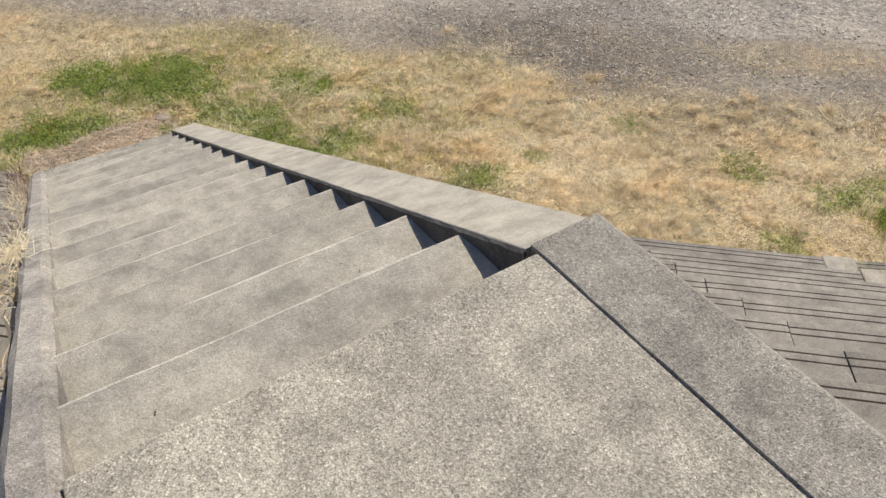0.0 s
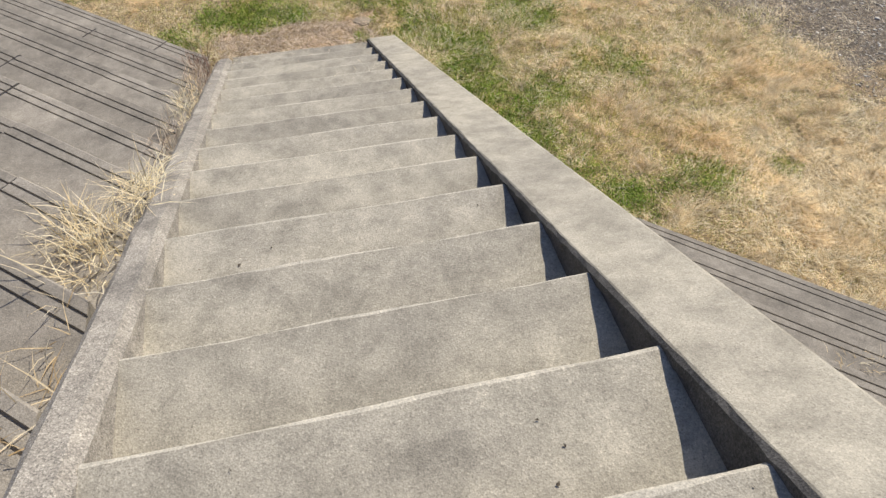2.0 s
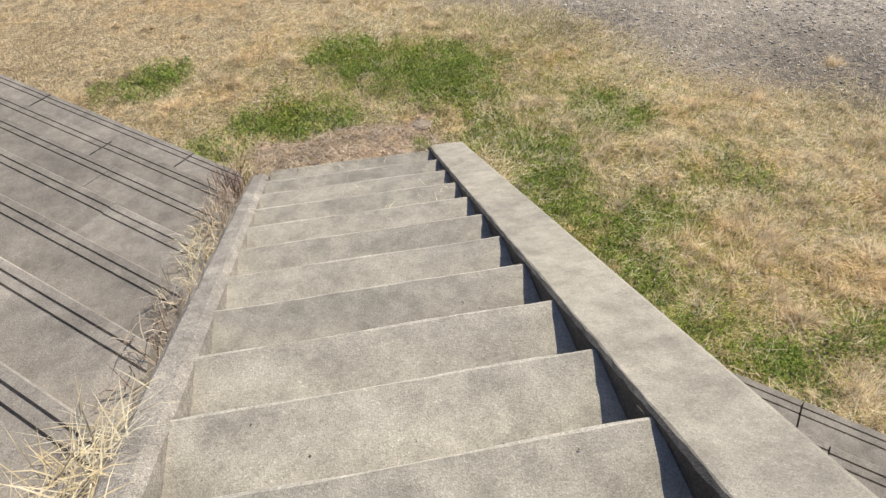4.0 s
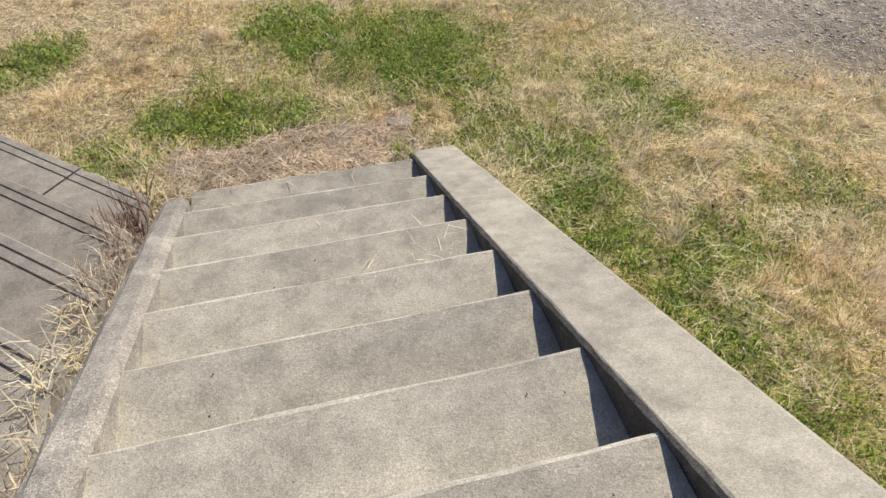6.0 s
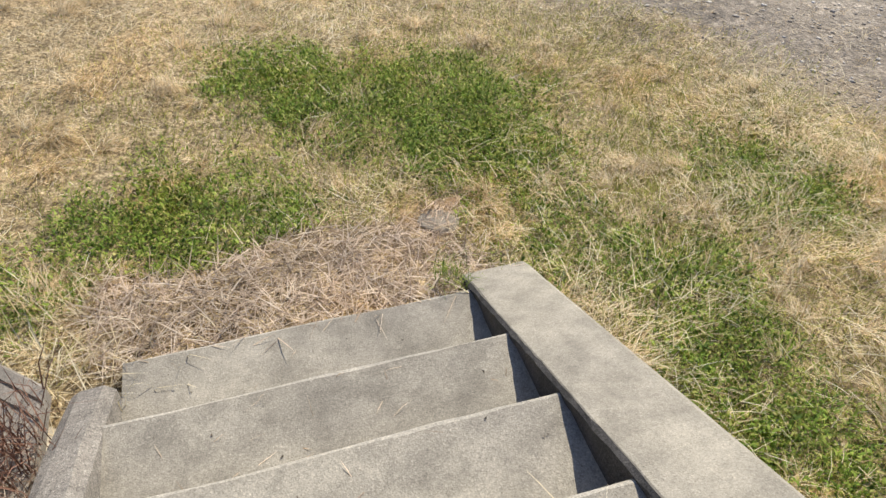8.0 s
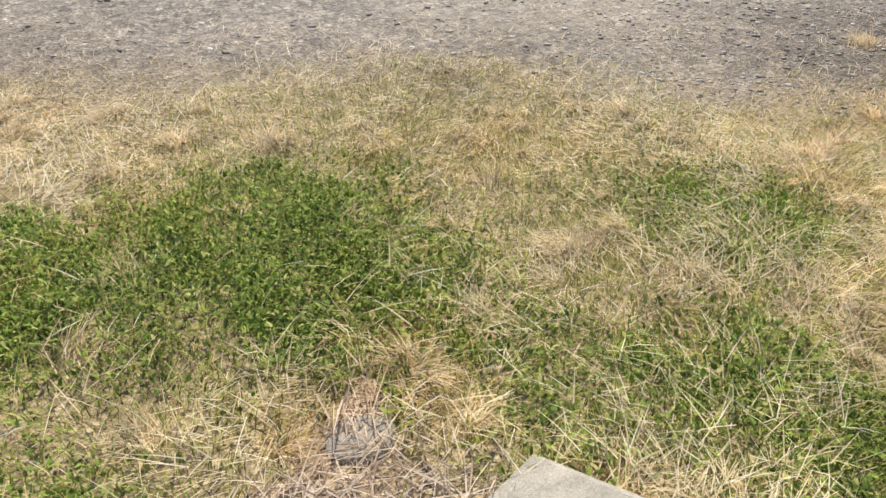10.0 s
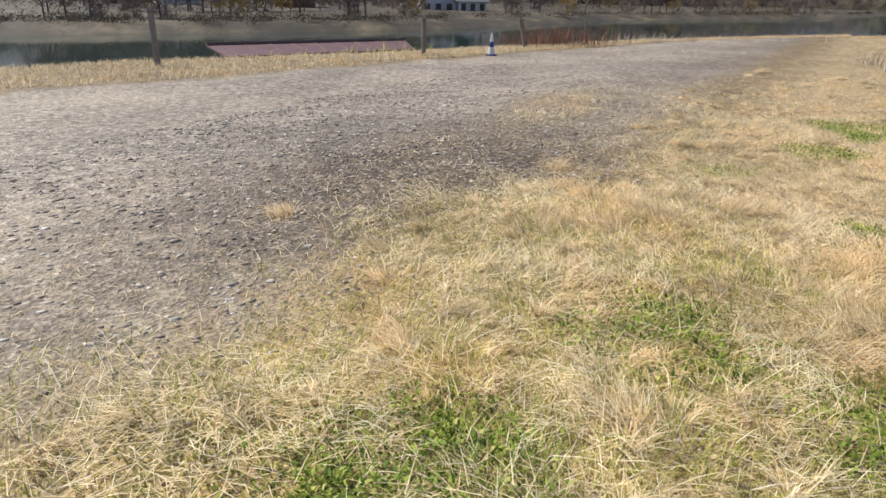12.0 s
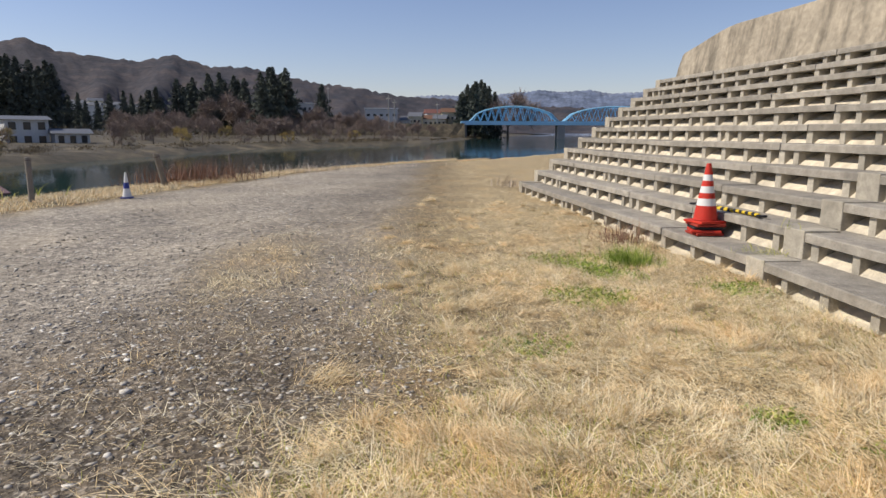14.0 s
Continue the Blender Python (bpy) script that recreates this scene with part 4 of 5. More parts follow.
def build_boat_roof():
    """A low floating shed with a rusty metal roof, moored below the bank."""
    ob = empty("boat_shed", (25.4, 4.9, -1.5), "low moored shed with a dull red metal roof", "boat shed")
    mr = plain("rusty_red_roof", (0.20, 0.115, 0.11), 0.6, vary=0.3, scale=1.5)
    c = ((22.3, 8.5, -0.42), (25.0, 2.1, -0.42), (26.9, 2.1, -0.22), (24.3, 9.2, -0.22))
    bm = bmesh.new()
    lo = [bm.verts.new((x - 25.4, y - 4.9, z + 1.5 - 0.05)) for x, y, z in c]
    hi = [bm.verts.new((x - 25.4, y - 4.9, z + 1.5)) for x, y, z in c]
    bm.faces.new(hi); bm.faces.new(lo[::-1])
    for k in range(4):
        bm.faces.new((lo[k], lo[(k + 1) % 4], hi[(k + 1) % 4], hi[k]))
    roof = part("roof", bm, mr, ob)
    for k in range(9):     # roof seams
        t = (k + 0.5) / 9
        bm = bmesh.new()
        f = [c[0][i] + (c[1][i] - c[0][i]) * t for i in range(3)]
        b = [c[3][i] + (c[2][i] - c[3][i]) * t for i in range(3)]
        tube(bm, (f[0] - 25.4, f[1] - 4.9, f[2] + 1.51), (b[0] - 25.4, b[1] - 4.9, b[2] + 1.51), 0.018, 0.018, 5)
        part("seam", bm, mr, roof)
    bm = bmesh.new()
    tube(bm, (c[3][0] - 25.4, c[3][1] - 4.9, c[3][2] + 1.53), (c[2][0] - 25.4, c[2][1] - 4.9, c[2][2] + 1.53), 0.08, 0.08, 6)
    part("ridge_beam", bm, M_BARK, ob)
    for x, y, z in c:
        bm = bmesh.new(); tube(bm, ((x - 25.4) * 0.93, (y - 4.9) * 0.93, -0.3), ((x - 25.4) * 0.93, (y - 4.9) * 0.93, z + 1.46), 0.06, 0.06, 8)
        part("post", bm, M_WOOD, ob)
    bm = bmesh.new(); box(bm, -1.2, 0.9, -2.2, 3.0, -0.12, 0.16, 0.03); part("deck", bm, M_WOOD, ob)


build_boat_roof()

# ================= grass, straw, stones =================
# (x, y, radius) of green patches in the dry turf
GREEN = [(-0.47, 8.29, 0.45), (0.08, 8.11, 0.55), (0.59, 7.93, 0.5), (0.61, 7.45, 0.45), (0.26, 7.33, 0.35), (1.89, 6.98, 0.42), (-1.18, 7.4, 0.45), (-0.87, 7.21, 0.35), (-1.55, 7.33, 0.35), (0.92, 5.87, 0.35),
         (-2.88, 8.24, 0.36), (-2.56, 8.56, 0.25), (-0.64, 8.54, 0.4), (1.39, 4.52, 0.42), (1.58, 3.79, 0.34), (1.08, 4.98, 0.42), (0.81, 5.6, 0.38), (2.03, 3.63, 0.25), (2.55, 5.6, 0.34), (2.7, 3.8, 0.3), (1.71, 5.21, 0.3),
         (6.02, 0.49, 0.24), (6.4, 0.98, 0.40), (5.83, 1.25, 0.32), (3.51, 3.72, 0.12), (5, 3.69, 0.25), (5.44, 2.2, 0.3), (4.7, 1.05, 0.28), (2.03, 6.72, 0.3), (-2.03, 6.93, 0.25), (0.61, 6.65, 0.3), (1.21, 6.36, 0.3)]


def green_at(x, y):
    g = np.zeros_like(x)
    wob = 0.22 * wave(x, y, 11.0, 14) + 0.30 * wave(x, y, 4.0, 15)
    for cx, cy, r in GREEN:
        d = np.hypot(x - cx, y - cy) / r + wob
        g = np.maximum(g, np.clip(1.45 - d, 0, 1))
    return g


def gravel_at(x, y):
    a, o = along_out(x, y)
    straw = np.exp(-((a - 4.7) / 1.6) ** 2 - ((o - 5.0) / 0.55) ** 2)
    return (1 - 0.8 * straw) * smooth(3.4, 4.7, o + 0.06 * a + 0.35 * smooth(-1.8, 1.2, a) * smooth(6.0, 3.0, a) + 0.35 * wave(x, y, 1.7, 22) + 0.15 * wave(x, y, 6, 23))


def stairs_at(x, y):
    return ((x > -1.72) & (x < 0.36) & (y < 6.46)) | (bench_o(x, y) < 0.03)


def pit_at(x, y):
    return (x > -1.6) & (x < 0.12 + 0.06 * np.sin(y * 9)) & (y > 6.36) & (y < 7.08 + 0.10 * x + 0.05 * np.sin(x * 7))


def blades(name, x, y, z, length, width, lean, head, mat, label, curl=0.6, seed=1):
    """Bent grass blades, one island each."""
    r = np.random.RandomState(seed)
    n = len(x)
    dx, dy = np.cos(head), np.sin(head)
    sl, cl = np.sin(lean), np.cos(lean)
    lean2 = np.clip(lean + curl * r.uniform(0.2, 1.0, n), 0, 1.62)
    mid = np.stack([x + dx * sl * length * 0.5, y + dy * sl * length * 0.5, z + cl * length * 0.5], 1)
    tip = mid + np.stack([dx * np.sin(lean2), dy * np.sin(lean2), np.cos(lean2)], 1) * (length * 0.55)[:, None]
    tip[:, 2] = np.maximum(tip[:, 2], z + 0.004)
    tw = r.uniform(-1.2, 1.2, n)
    sx, sy = np.cos(head + 1.57 + tw), np.sin(head + 1.57 + tw)
    side = np.stack([sx, sy, np.zeros(n)], 1) * width[:, None] * 0.5
    base = np.stack([x, y, z - 0.004], 1)
    v = np.stack([base - side, base + side, mid + side * 0.85, mid - side * 0.85, tip], 1).reshape(-1, 3).astype(np.float32)
    me = bpy.data.meshes.new(name)
    me.vertices.add(5 * n); me.vertices.foreach_set("co", v.ravel())
    k = (np.arange(n) * 5)[:, None]
    loops = (k + np.array([[0, 1, 2, 3, 3, 2, 4]])).ravel().astype(np.int32)
    me.loops.add(7 * n); me.loops.foreach_set("vertex_index", loops)
    starts = ((np.arange(n) * 7)[:, None] + np.array([[0, 4]])).ravel().astype(np.int32)
    me.polygons.add(2 * n); me.polygons.foreach_set("loop_start", starts)
    me.update(calc_edges=True); me.validate()
    me.materials.append(mat)
    ob = new(name, me)
    tagged(ob, label, "grass", kind="stuff")
    return ob


def grass_material(name, *stops):
    """Thin blades: light passes through them, and they shade much like the turf they make up."""
    m = Mat(name, 0.75)
    c = m.mix(1.0, m.ramp(m.rand(), *stops), m.ramp(m.noise(7, 4, 0.7), (0.36, 0.76), (0.6, 1.20)), "MULTIPLY")
    c = m.mix(1.0, c, m.ramp(m.noise(1.1, 4, 0.6), (0.38, (0.92, 0.92, 0.90)), (0.5, (1.0, 1.0, 1.0)), (0.68, (1.04, 0.965, 0.86))), "MULTIPLY")
    m.color(c)
    up = m.n.new("ShaderNodeVectorMath")
    up.operation = "ADD"
    up.inputs[1].default_value = (0.25, 0.25, 1.1)
    m.l.new(m.n.new("ShaderNodeNewGeometry").outputs["Normal"], up.inputs[0])
    nrm = m.n.new("ShaderNodeVectorMath")
    nrm.operation = "NORMALIZE"
    m.l.new(up.outputs[0], nrm.inputs[0])
    m.l.new(nrm.outputs[0], m.bsdf.inputs["Normal"])
    tr = m.n.new("ShaderNodeBsdfTranslucent")
    m.l.new(c, tr.inputs[0])
    ms = m.n.new("ShaderNodeMixShader")
    ms.inputs[0].default_value = 0.35
    m.l.new(m.bsdf.outputs[0], ms.inputs[1])
    m.l.new(tr.outputs[0], ms.inputs[2])
    m.l.new(ms.outputs[0], m.n["Material Output"].inputs[0])
    return m.m


M_STRAW = grass_material("dry_straw", (0.0, (0.44, 0.315, 0.16)), (0.3, (0.76, 0.575, 0.32)), (0.7, (0.86, 0.725, 0.475)), (1.0, (0.94, 0.86, 0.66)))
M_PALE = grass_material("bleached_straw", (0.0, (0.74, 0.61, 0.36)), (0.5, (0.90, 0.79, 0.53)), (1.0, (0.95, 0.89, 0.70)))
M_GREEN = grass_material("green_grass", (0.0, (0.085, 0.15, 0.022)), (0.45, (0.235, 0.36, 0.05)), (0.8, (0.43, 0.53, 0.10)), (1.0, (0.68, 0.62, 0.24)))
M_OLIVE = grass_material("olive_grass", (0.0, (0.20, 0.25, 0.035)), (0.5, (0.43, 0.45, 0.085)), (1.0, (0.78, 0.70, 0.28)))
M_LITTER = grass_material("dead_litter", (0.0, (0.26, 0.195, 0.14)), (0.35, (0.54, 0.43, 0.32)), (0.75, (0.76, 0.64, 0.50)), (1.0, (0.88, 0.78, 0.64)))


def build_turf():
    r = np.random.RandomState(17)

    def scatter(n, a0, a1, o0, o1, tight, mid=-0.5):
        a = r.normal(mid, tight, n) if tight else r.uniform(a0, a1, n)
        a = np.where((a < a0) | (a > a1), r.uniform(a0, a1, n), a)
        o = r.uniform(o0, o1, n)
        x, y = TOE.x + a * UX + o * NX, TOE.y + a * UY + o * NY
        return x, y

    # dry blades, laid over in swirls
    x, y = scatter(360000, -13, 15, -0.05, 5.6, 4.2)
    g, gv = green_at(x, y), gravel_at(x, y)
    clump = wave(x, y, 4.5, 31) * 0.5 + wave(x, y, 13.0, 32) * 0.5
    lush = np.clip(np.exp(-np.hypot(x - 0.2, y - 7.3) / 1.9) * 1.5 + np.exp(-np.hypot(x - 1.33, y - 4.95) / 1.2), 0, 1)
    a1, o1 = along_out(x, y)
    worn = smooth(2.1, 3.3, o1) * smooth(-0.8, 1.0, a1) * smooth(8.0, 4.0, a1)
    bare = smooth(0.15, 1.0, wave(x, y, 1.3, 41) + 0.4 * wave(x, y, 5, 42))
    keep = (r.uniform(0, 1, len(x)) < (1 - 0.66 * g) * (1 - 0.93 * gv) * (0.62 + 0.38 * np.clip(clump + 0.5, 0, 1)) * (1 - 0.55 * bare) * (1 - 0.6 * lush) * (1 - 0.45 * worn)) & ~stairs_at(x, y) & ~pit_at(x, y)
    x, y, clump = x[keep], y[keep], clump[keep]
    n = len(x)
    head = 2.2 * wave(x, y, 1.6, 51) + 2.0 * wave(x, y, 6, 52) + r.normal(0, 1.3, n)
    L = r.uniform(0.03, 0.10, n) * (1 + 0.45 * np.clip(clump, -0.5, 1.2))
    lean = np.clip(r.normal(1.24, 0.24, n), 0.1, 1.53)
    blades("dry_grass", x, y, ground_z(x, y), L, r.uniform(0.0022, 0.0048, n), lean, head, M_STRAW, "matted straw-coloured winter turf", 0.7, 61)
    # olive mixed growth around the green patches
    x, y = scatter(230000, -9, 10, 0.0, 4.8, 3.0, -2.0)
    g = green_at(x, y)
    near = np.clip(np.exp(-np.hypot(x - 0.2, y - 7.3) / 1.7) * 1.9 + np.exp(-np.hypot(x - 1.33, y - 4.95) / 1.4) * 1.2 + 0.06 + 0.28 * wave(x, y, 1.9, 71), 0, 1)
    keep = (r.uniform(0, 1, len(x)) < np.maximum(near * 0.75, g * 0.6) * (1 - 0.97 * gravel_at(x, y))) & ~stairs_at(x, y) & ~pit_at(x, y)
    x, y = x[keep], y[keep]
    n = len(x)
    blades("olive_grass", x, y, ground_z(x, y), r.uniform(0.03, 0.085, n), r.uniform(0.0025, 0.005, n), np.clip(r.normal(0.8, 0.35, n), 0, 1.45), 2.0 * wave(x, y, 3, 53) + r.normal(0, 1, n), M_OLIVE,
           "half-dry olive green turf", 0.6, 62)
    # fresh green patches
    cx, cy = [], []
    for px, py, rad in GREEN:
        k = int(7800 * (rad + 0.1) ** 2 * 3.3)
        q, t = np.sqrt(r.uniform(0, 1, k)) * rad * 1.4, r.uniform(0, 6.283, k)
        cx.append(px + q * np.cos(t)); cy.append(py + q * np.sin(t))
    x, y = np.concatenate(cx), np.concatenate(cy)
    keep = (r.uniform(0, 1, len(x)) < green_at(x, y) * np.where(x > 3.2, 0.55, 1.0) * (0.55 + 0.45 * np.clip(wave(x, y, 14, 33) + 0.5, 0, 1))) & ~stairs_at(x, y) & ~pit_at(x, y) & (along_out(x, y)[1] > 0.0)
    x, y = x[keep], y[keep]
    n = len(x)
    leafy = r.uniform(0, 1, n) < 0.55
    blades("green_grass", x, y, ground_z(x, y) + np.where(leafy, r.uniform(0.0, 0.045, n), 0), np.where(leafy, r.uniform(0.012, 0.03, n), r.uniform(0.03, 0.085, n)), np.where(leafy, r.uniform(0.008, 0.016, n), r.uniform(0.003, 0.006, n)), np.clip(r.normal(0.95, 0.35, n), 0, 1.45), r.uniform(0, 6.283, n), M_GREEN, "fresh green grass and clover patches", 0.7, 63)
    # long pale tufts
    tx, ty, th, tl = [], [], [], []
    spots = [(5.54, 4.87, 0.16), (4.72, 5.39, 0.13), (4.52, 5.02, 0.18), (5.17, 3.75, 0.15), (4.1, 4.87, 0.18), (6.85, 3.13, 0.1), (6.49, 3.01, 0.1), (4.52, 7.1, 0.10), (2.38, 4.76, 0.25), (3.89, 5.2, 0.2), (2.28, 5.03, 0.2), (2.69, 4.54, 0.25),
             (3, 4.23, 0.2), (2.01, 6.08, 0.16), (3.27, 3.27, 0.2), (3.67, 2, 0.2), (2.71, 2.73, 0.2), (0.45, 6.32, 0.12), (4, 2.66, 0.2), (3.64, 4.23, 0.2), (-2.65, 7.15, 0.2), (-3.51, 8.15, 0.2), (-2.19, 6.56, 0.16), (2.21, 3.31, 0.15)]
    for k in range(90):
        a, o = r.uniform(-8, 11), r.uniform(0.2, 3.7)
        spots.append((*plan(a, o), r.uniform(0.07, 0.16)))
    for k in range(620):
        a, o = r.normal(-0.3, 3.4), r.uniform(0.15, 4.1)
        if float(gravel_at(*np.array(plan(a, o))[:, None])[0]) > 0.25 + 0.3 * r.uniform():
            continue
        spots.append((*plan(a, o), r.uniform(0.035, 0.075)))
    for sx, sy, rad in spots:
        k = int(300 * rad / 0.15)
        hd = r.uniform(0, 6.283)
        tx.append(sx + r.normal(0, rad * 0.42, k)); ty.append(sy + r.normal(0, rad * 0.42, k))
        th.append(hd + r.normal(0, 0.75, k)); tl.append(r.uniform(0.10, 0.26, k) * (0.6 + rad * 2.2))
    x, y, head, L = (np.concatenate(v) for v in (tx, ty, th, tl))
    keep = ~stairs_at(x, y) & ~pit_at(x, y) & (along_out(x, y)[1] > 0.02) & (r.uniform(0, 1, len(x)) > 0.8 * green_at(x, y))
    x, y, head, L = x[keep], y[keep], head[keep], L[keep]
    n = len(x)
    blades("long_dry_tufts", x, y, ground_z(x, y), L, r.uniform(0.0022, 0.0045, n), np.clip(r.normal(1.12, 0.26, n), 0.1, 1.48), head, M_STRAW, "long pale bent tufts of dead grass", 0.95, 64)
    # loose bleached straws lying over the turf
    x, y = scatter(120000, -10, 13, 0.0, 5.2, 3.6)
    w1 = wave(x, y, 2.6, 81) + 0.6 * wave(x, y, 8, 82)
    keep = (r.uniform(0, 1, len(x)) < np.clip(0.30 + 0.55 * w1, 0.04, 1) * (1 - 0.90 * gravel_at(x, y)) * (1 - 0.7 * green_at(x, y))) & ~stairs_at(x, y) & ~pit_at(x, y)
    x, y = x[keep], y[keep]
    n = len(x)
    head = 3.0 * wave(x, y, 2.4, 83) + r.normal(0, 0.9, n)
    blades("loose_straw", x, y, ground_z(x, y) + r.uniform(0.008, 0.05, n), r.uniform(0.06, 0.20, n), r.uniform(0.0022, 0.0046, n), np.clip(r.normal(1.38, 0.16, n), 0.8, 1.55), head, M_PALE, "loose bleached straw lying on the turf", 0.25, 67)
    # straw bits and thin dead blades strewn over the gravel's edge
    x, y = scatter(52000, -8, 12, 2.4, 7.5, 3.0, 1.5)
    w1 = wave(x, y, 2.0, 91) + 0.6 * wave(x, y, 7, 92)
    past = along_out(x, y)[1] + 0.06 * along_out(x, y)[0]
    keep = (r.uniform(0, 1, len(x)) < np.clip(0.35 + 0.5 * w1, 0.03, 1) * smooth(7.5, 3.6, past)) & (gravel_at(x, y) > 0.15)
    x, y = x[keep], y[keep]
    n = len(x)
    blades("gravel_litter", x, y, ground_z(x, y) + r.uniform(0.002, 0.014, n), r.uniform(0.015, 0.06, n), r.uniform(0.0015, 0.0034, n), np.clip(r.normal(1.40, 0.16, n), 0.7, 1.55), r.uniform(0, 6.283, n), M_STRAW, "short dead straw strewn between the stones", 0.3, 68)
    # dead stalks heaped at the foot of the stairs
    x, y = r.uniform(-1.62, 0.22, 5200), r.uniform(6.32, 7.22, 5200)
    keep = pit_at(x, y) | ((x > 0.0) & (x < 0.2) & (y > 6.6) & (r.uniform(0, 1, len(x)) < 0.25))
    keep &= (y > 6.44) | (r.uniform(0, 1, len(x)) < 0.06)
    x, y = x[keep], y[keep]
    n = len(x)
    z = ground_z(x, y) + 0.004 + 0.035 * r.uniform(0, 1, n) ** 2
    z = np.where(y < 6.44, FIRST + 0.008, z)
    blades("dead_stalks", x, y, z, r.uniform(0.05, 0.20, n), r.uniform(0.003, 0.0075, n), np.clip(r.normal(1.38, 0.12, n), 0.9, 1.52), r.uniform(0, 6.283, n), M_LITTER, "grey-brown dead stalks heaped at the stair foot", 0.12, 65)
    # far bank edge grass
    a = r.uniform(-9, 34, 60000)
    o = np.minimum(12.5 - 0.28 * a, np.interp(a, BANK_A, BANK_O)) + r.uniform(0, 1, len(a)) * (np.maximum(np.interp(a, BANK_A, BANK_O) + 0.8 - (12.5 - 0.28 * a), 0.9))
    x, y = TOE.x + a * UX + o * NX, TOE.y + a * UY + o * NY
    n = len(x)
    blades("bank_grass", x, y, ground_z(x, y), r.uniform(0.04, 0.13, n), r.uniform(0.007, 0.014, n), np.clip(r.normal(0.7, 0.35, n), 0, 1.4), r.uniform(0, 6.283, n), M_STRAW, "straw-coloured grass along the river bank", 0.7, 66)


build_turf()


def weeds(x, y, z, n, spread, length, mat, label, up=0.6, seed=1, name="dead_weed", width=0.006):
    r = np.random.RandomState(seed)
    px, py = x + r.normal(0, spread[0], n), y + r.normal(0, spread[1], n)
    pz = z(px, py) if callable(z) else np.full(n, float(z))
    ob = blades(name, px, py, pz, r.uniform(0.4, 1.0, n) * length, r.uniform(0.5, 1.1, n) * width, np.clip(r.normal(up, 0.4, n), 0, 1.5), r.uniform(0, 6.283, n), mat, label, 1.0, seed + 90)
    tagged(ob, label, "weed", "weeds in the joints")
    return ob


def tier_surface(x, y):
    a, o = along_out(x, y)
    o = o - bend(a)
    i = np.floor(np.clip(-o, 0, 6) / TIER_D)
    return np.where(-o > 0, TIER_Z + i * TIER_H, 0.0)


M_REDWEED = leaf_material("red_brown_stem", (0.19, 0.095, 0.06), (0.36, 0.22, 0.15))
weeds(-1.80, 2.24, tier_surface, 380, (0.085, 0.16), 0.28, M_PALE, "tangled pale dead grass hanging over the kerb", 0.8, 101)
weeds(-1.64, 2.62, lambda x, y: TOP_Z - RISER * y / TREAD + 0.02, 150, (0.05, 0.15), 0.26, M_PALE, "flattened straw lying over the kerb top", 1.35, 102)
weeds(-1.72, 3.63, tier_surface, 200, (0.04, 0.35), 0.20, M_LITTER, "brown curled weeds in the kerb joint", 0.7, 103)
weeds(-1.72, 4.69, tier_surface, 300, (0.04, 0.36), 0.19, M_PALE, "pale dead grass along the kerb", 0.9, 104)
weeds(-1.72, 5.50, tier_surface, 320, (0.045, 0.28), 0.20, M_LITTER, "brown dead weeds beside the kerb", 0.7, 105)
weeds(-1.74, 6.02, tier_surface, 190, (0.06, 0.12), 0.28, M_REDWEED, "dark red-brown dead dock stems", 0.35, 106)
weeds(-1.95, 6.36, ground_z, 700, (0.28, 0.22), 0.26, M_PALE, "bleached dead grass at the kerb foot", 0.8, 107)
weeds(-1.78, 1.2, tier_surface, 60, (0.03, 0.35), 0.22, M_STRAW, "thin straw stalks in the kerb joint", 1.1, 108)
weeds(-0.07, 6.52, FIRST, 130, (0.05, 0.05), 0.13, M_GREEN, "small green grass tuft at the stair foot", 0.4, 109, "grass_tuft", 0.004)
weeds(6.03, 0.62, ground_z, 900, (0.14, 0.12), 0.26, M_GREEN, "dense green grass tuft beside the bench", 0.45, 110, "grass_tuft", 0.006)
weeds(6.75, -0.50, ground_z, 220, (0.15, 0.13), 0.42, M_REDWEED, "reddish dead shrub against the bench", 0.45, 111, "dead_shrub", 0.007)
weeds(13.3, -6.4, ground_z, 160, (0.25, 0.2), 0.5, M_LITTER, "dry brown stems at the terrace end", 0.35, 112, "dead_shrub", 0.010)
weeds(20.3, -1.2, ground_z, 900, (0.5, 0.9), 0.85, M_REDWEED, "red-brown reeds on the river bank", 0.3, 113, "reed_clump", 0.016)
weeds(22.0, -5.5, ground_z, 500, (0.5, 2.5), 0.5, M_LITTER, "brown dead reeds along the bank", 0.4, 114, "reed_clump", 0.014)
weeds(18.6, 6.0, ground_z, 900, (0.5, 1.3), 0.45, M_OLIVE, "olive bushes on the bank above the shed", 0.5, 115, "reed_clump", 0.02)
weeds(4.75, 0.2, lambda x, y: np.where(bench_o(x, y) > -0.4, TIER_Z, TIER_Z + TIER_H), 130, (0.14, 0.12), 0.16, M_OLIVE, "grass growing from a bench joint", 0.9, 116, "grass_tuft", 0.005)

def step_top(x, y):
    return TOP_Z - RISER * np.clip(np.ceil(y / TREAD), 1, STEPS) + 0.006


weeds(-0.25, 5.0, step_top, 16, (0.16, 0.14), 0.13, M_PALE, "few loose straws lying on a concrete step", 1.5, 117, "loose_straws", 0.004)
weeds(-0.9, 5.9, step_top, 30, (0.35, 0.2), 0.09, M_LITTER, "scattered bits of dead stalk on the lowest steps", 1.5, 118, "loose_straws", 0.004)
for q, (x, y) in enumerate(((0.9, 2.2), (1.35, 1.85), (1.2, 1.4), (2.1, 1.4), (2.6, 1.15), (1.9, 0.65))):
    weeds(x, y, tier_surface, 60, (0.12, 0.05), 0.13, M_STRAW, "straw tuft rooted in a bench joint", 0.9, 120 + q, "grass_tuft", 0.005)


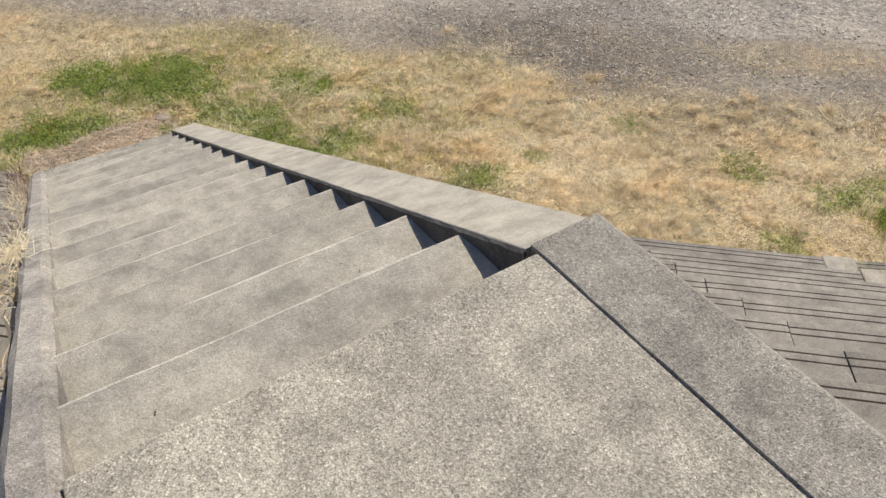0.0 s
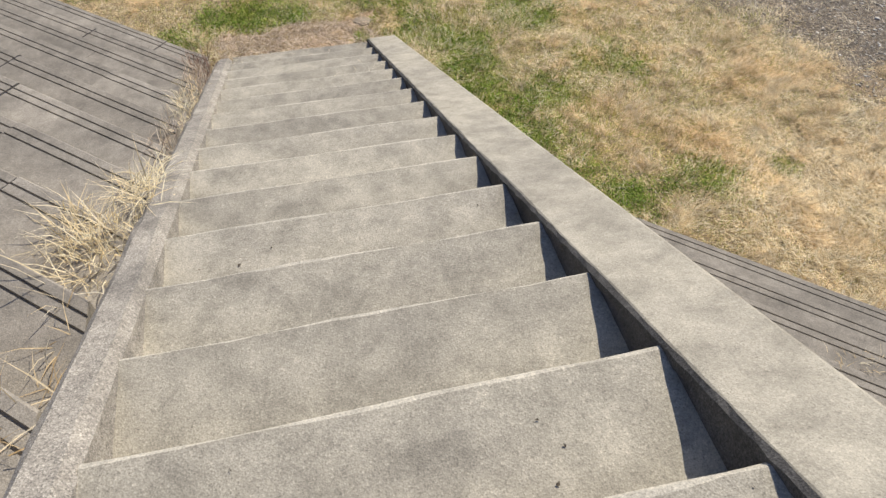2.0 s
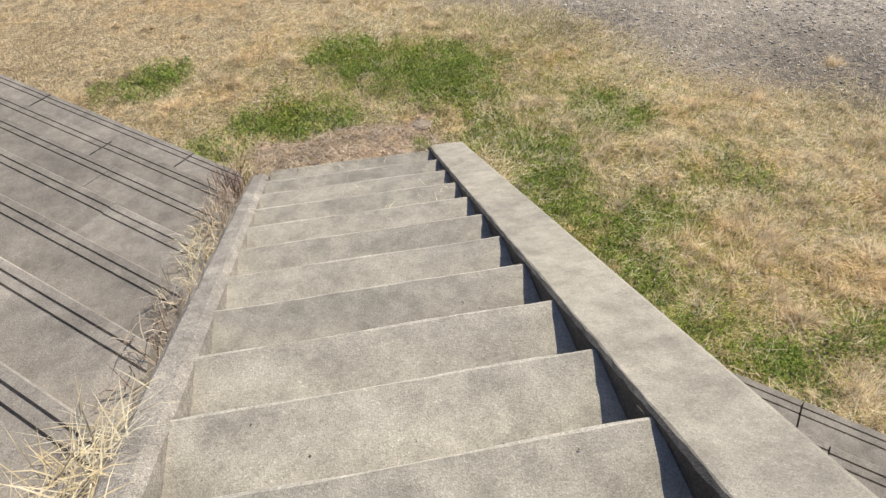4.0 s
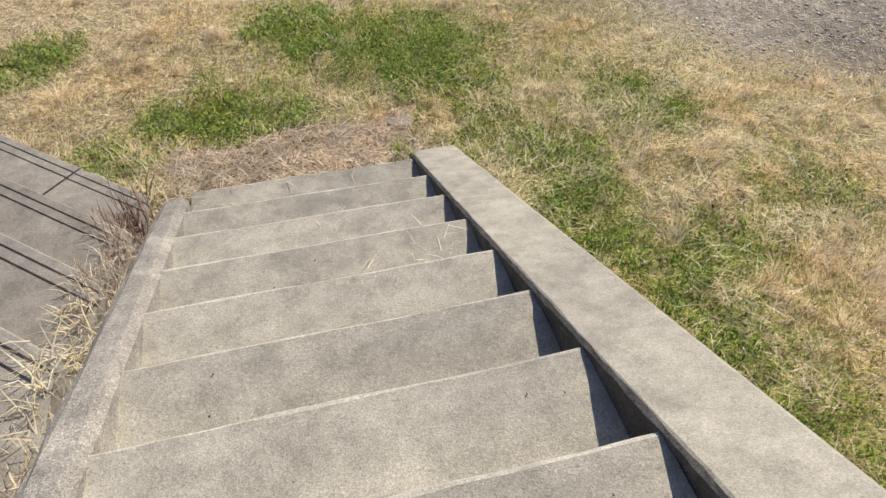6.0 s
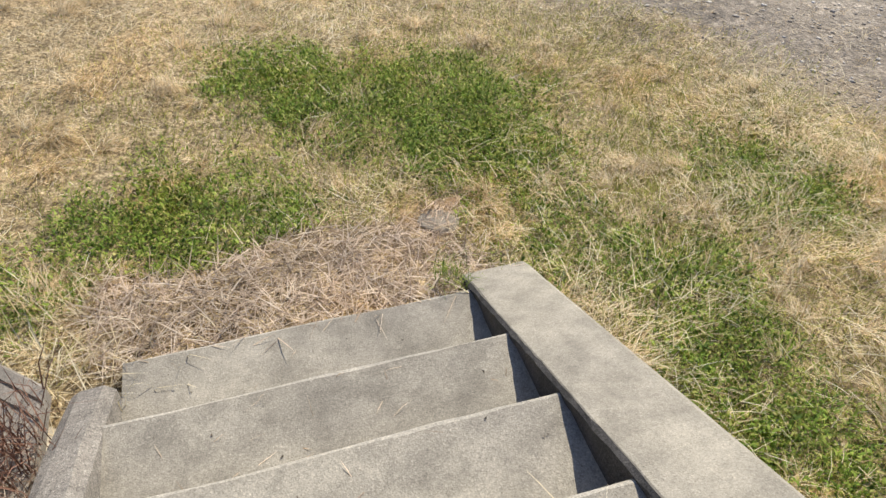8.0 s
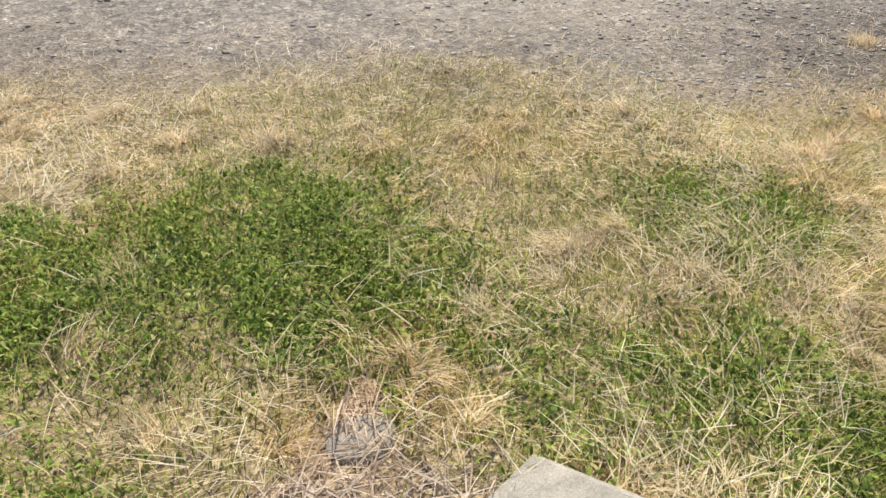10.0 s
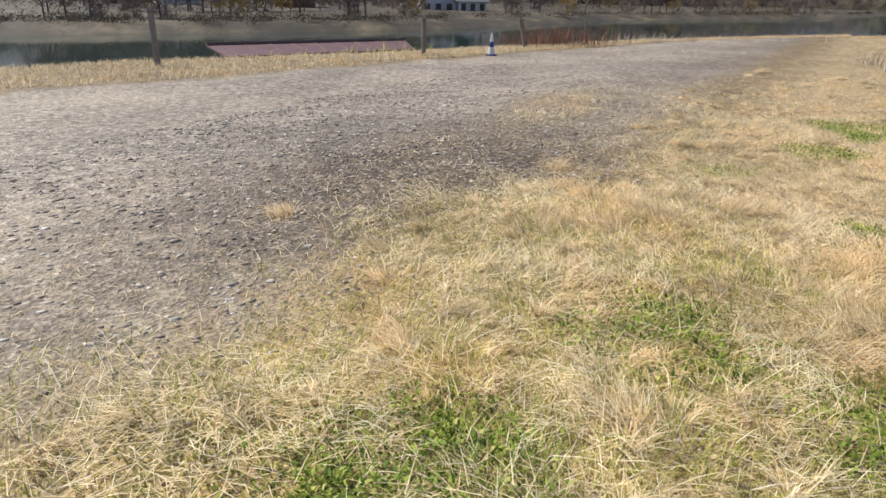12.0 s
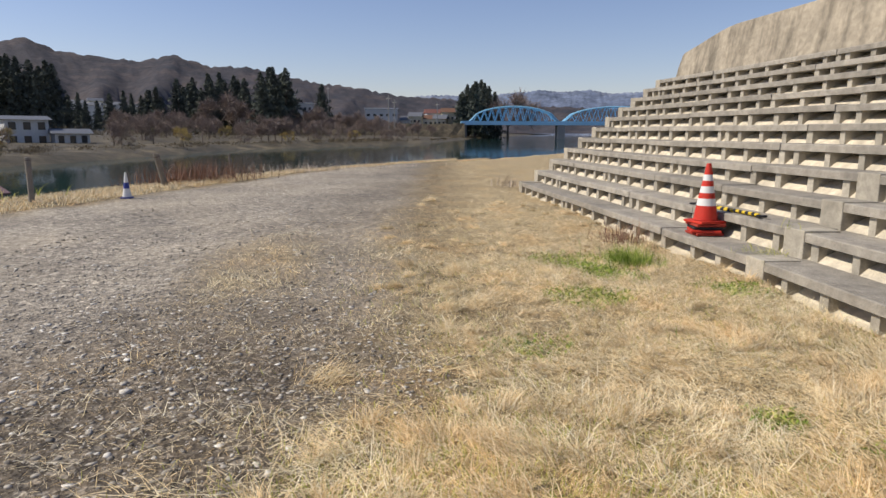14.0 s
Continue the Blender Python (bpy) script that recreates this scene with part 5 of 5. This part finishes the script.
def build_stones():
    r = np.random.RandomState(77)
    bm = bmesh.new()
    bmesh.ops.create_icosphere(bm, subdivisions=1, radius=1.0)
    bm.verts.ensure_lookup_table()
    iv = np.array([v.co[:] for v in bm.verts])
    fi = np.array([[v.index for v in f.verts] for f in bm.faces])
    bm.free()
    n = 46000
    a = np.where(r.uniform(0, 1, n) < 0.75, r.normal(1.6, 2.6, n), r.uniform(-10, 16, n))
    o = r.uniform(2.6, 8.0, n)
    x, y = TOE.x + a * UX + o * NX, TOE.y + a * UY + o * NY
    keep = r.uniform(0, 1, n) < gravel_at(x, y)
    x, y = x[keep], y[keep]
    n = len(x)
    s = 0.004 + 0.022 * r.uniform(0, 1, n) ** 6 + 0.016 * (r.uniform(0, 1, n) > 0.985) * r.uniform(0.4, 1, n)
    ang = r.uniform(0, 6.283, n)
    sq = np.stack([r.uniform(0.7, 1.5, n), r.uniform(0.6, 1.1, n), r.uniform(0.14, 0.34, n)], 1) * s[:, None]
    v = iv[None] * (1 + r.uniform(-0.28, 0.28, (n, len(iv), 1))) * sq[:, None, :]
    ca, sa = np.cos(ang)[:, None], np.sin(ang)[:, None]
    v = np.stack([v[..., 0] * ca - v[..., 1] * sa, v[..., 0] * sa + v[..., 1] * ca, v[..., 2]], -1)
    v += np.stack([x, y, ground_z(x, y) + s * 0.05], 1)[:, None, :]
    faces = (fi[None] + (np.arange(n) * len(iv))[:, None, None]).reshape(-1, 3)
    m = Mat("loose_stone", 0.9)
    m.color(m.mix(1.0, m.ramp(m.rand(), (0.0, (0.19, 0.17, 0.14)), (0.5, (0.36, 0.325, 0.27)), (0.85, (0.56, 0.515, 0.44)), (1.0, (0.88, 0.84, 0.75))), m.ramp(m.noise(90), (0.3, 0.75), (0.7, 1.1)), "MULTIPLY"))
    me = bpy.data.meshes.new("loose_stones")
    me.vertices.add(n * len(iv)); me.vertices.foreach_set("co", v.astype(np.float32).ravel())
    me.loops.add(faces.size); me.loops.foreach_set("vertex_index", faces.astype(np.int32).ravel())
    me.polygons.add(len(faces)); me.polygons.foreach_set("loop_start", np.arange(0, faces.size, 3, dtype=np.int32))
    me.update(calc_edges=True); me.validate()
    me.materials.append(m.m)
    tagged(new("loose_stones", me), "loose grey and pale crushed stones on the gravel", "stones", kind="stuff")


build_stones()


def flat_stone(x, y):
    """A flat trodden stone lying in the litter below the parapet."""
    rnd = random.Random(4)
    ob = empty("flat_stone", (x, y, float(ground_z(np.array([x]), np.array([y]))[0])), "flat grey-buff stone lying among dead stalks", "stone")
    bm = bmesh.new()
    n = 11
    lo, mid, hi = [], [], []
    for k in range(n):
        t, w = 6.2832 * k / n, rnd.uniform(0.8, 1.1)
        px, py = 0.12 * w * math.cos(t), 0.09 * w * math.sin(t)
        lo.append(bm.verts.new((px, py, -0.03))); mid.append(bm.verts.new((px, py, 0.008))); hi.append(bm.verts.new((px * 0.9, py * 0.9, 0.014 + rnd.uniform(-0.003, 0.003))))
    for k in range(n):
        q = (k + 1) % n
        bm.faces.new((lo[k], lo[q], mid[q], mid[k])); bm.faces.new((mid[k], mid[q], hi[q], hi[k]))
    bm.faces.new(hi); bm.faces.new(lo[::-1])
    part("slab", bm, M_BLOCK, ob)


flat_stone(0.02, 6.96)


def build_crumbs():
    """Small dark and pale bits of grit and leaf lying on the treads."""
    r = np.random.RandomState(91)
    n = 420
    x, y = r.uniform(-WIDE + 0.05, -0.04, n), r.uniform(0.1, 6.35, n)
    front = (np.ceil(y / TREAD) * TREAD - y)
    keep = (front > 0.03) & (r.uniform(0, 1, n) < 0.25 + 0.75 * (y / 6.4) ** 2)
    x, y = x[keep], y[keep]
    n = len(x)
    z = step_top(x, y)
    s = 0.003 + 0.007 * r.uniform(0, 1, n) ** 3
    d = r.normal(0, 1, (n, 4, 3))
    d /= np.linalg.norm(d, axis=2)[:, :, None]
    d[:, :, 2] = np.abs(d[:, :, 2]) * 0.6
    c = np.stack([x, y, z - 0.001], 1)[:, None, :] + d * s[:, None, None]
    tri = np.concatenate([c[:, [0, 1, 2]], c[:, [0, 3, 1]], c[:, [1, 3, 2]], c[:, [2, 3, 0]]])
    ob = tris_object("grit", tri, leaf_material("dark_grit", (0.03, 0.025, 0.02), (0.22, 0.18, 0.13)))
    tagged(ob, "dark grit and leaf crumbs scattered on the treads", "grit", kind="stuff")


build_crumbs()
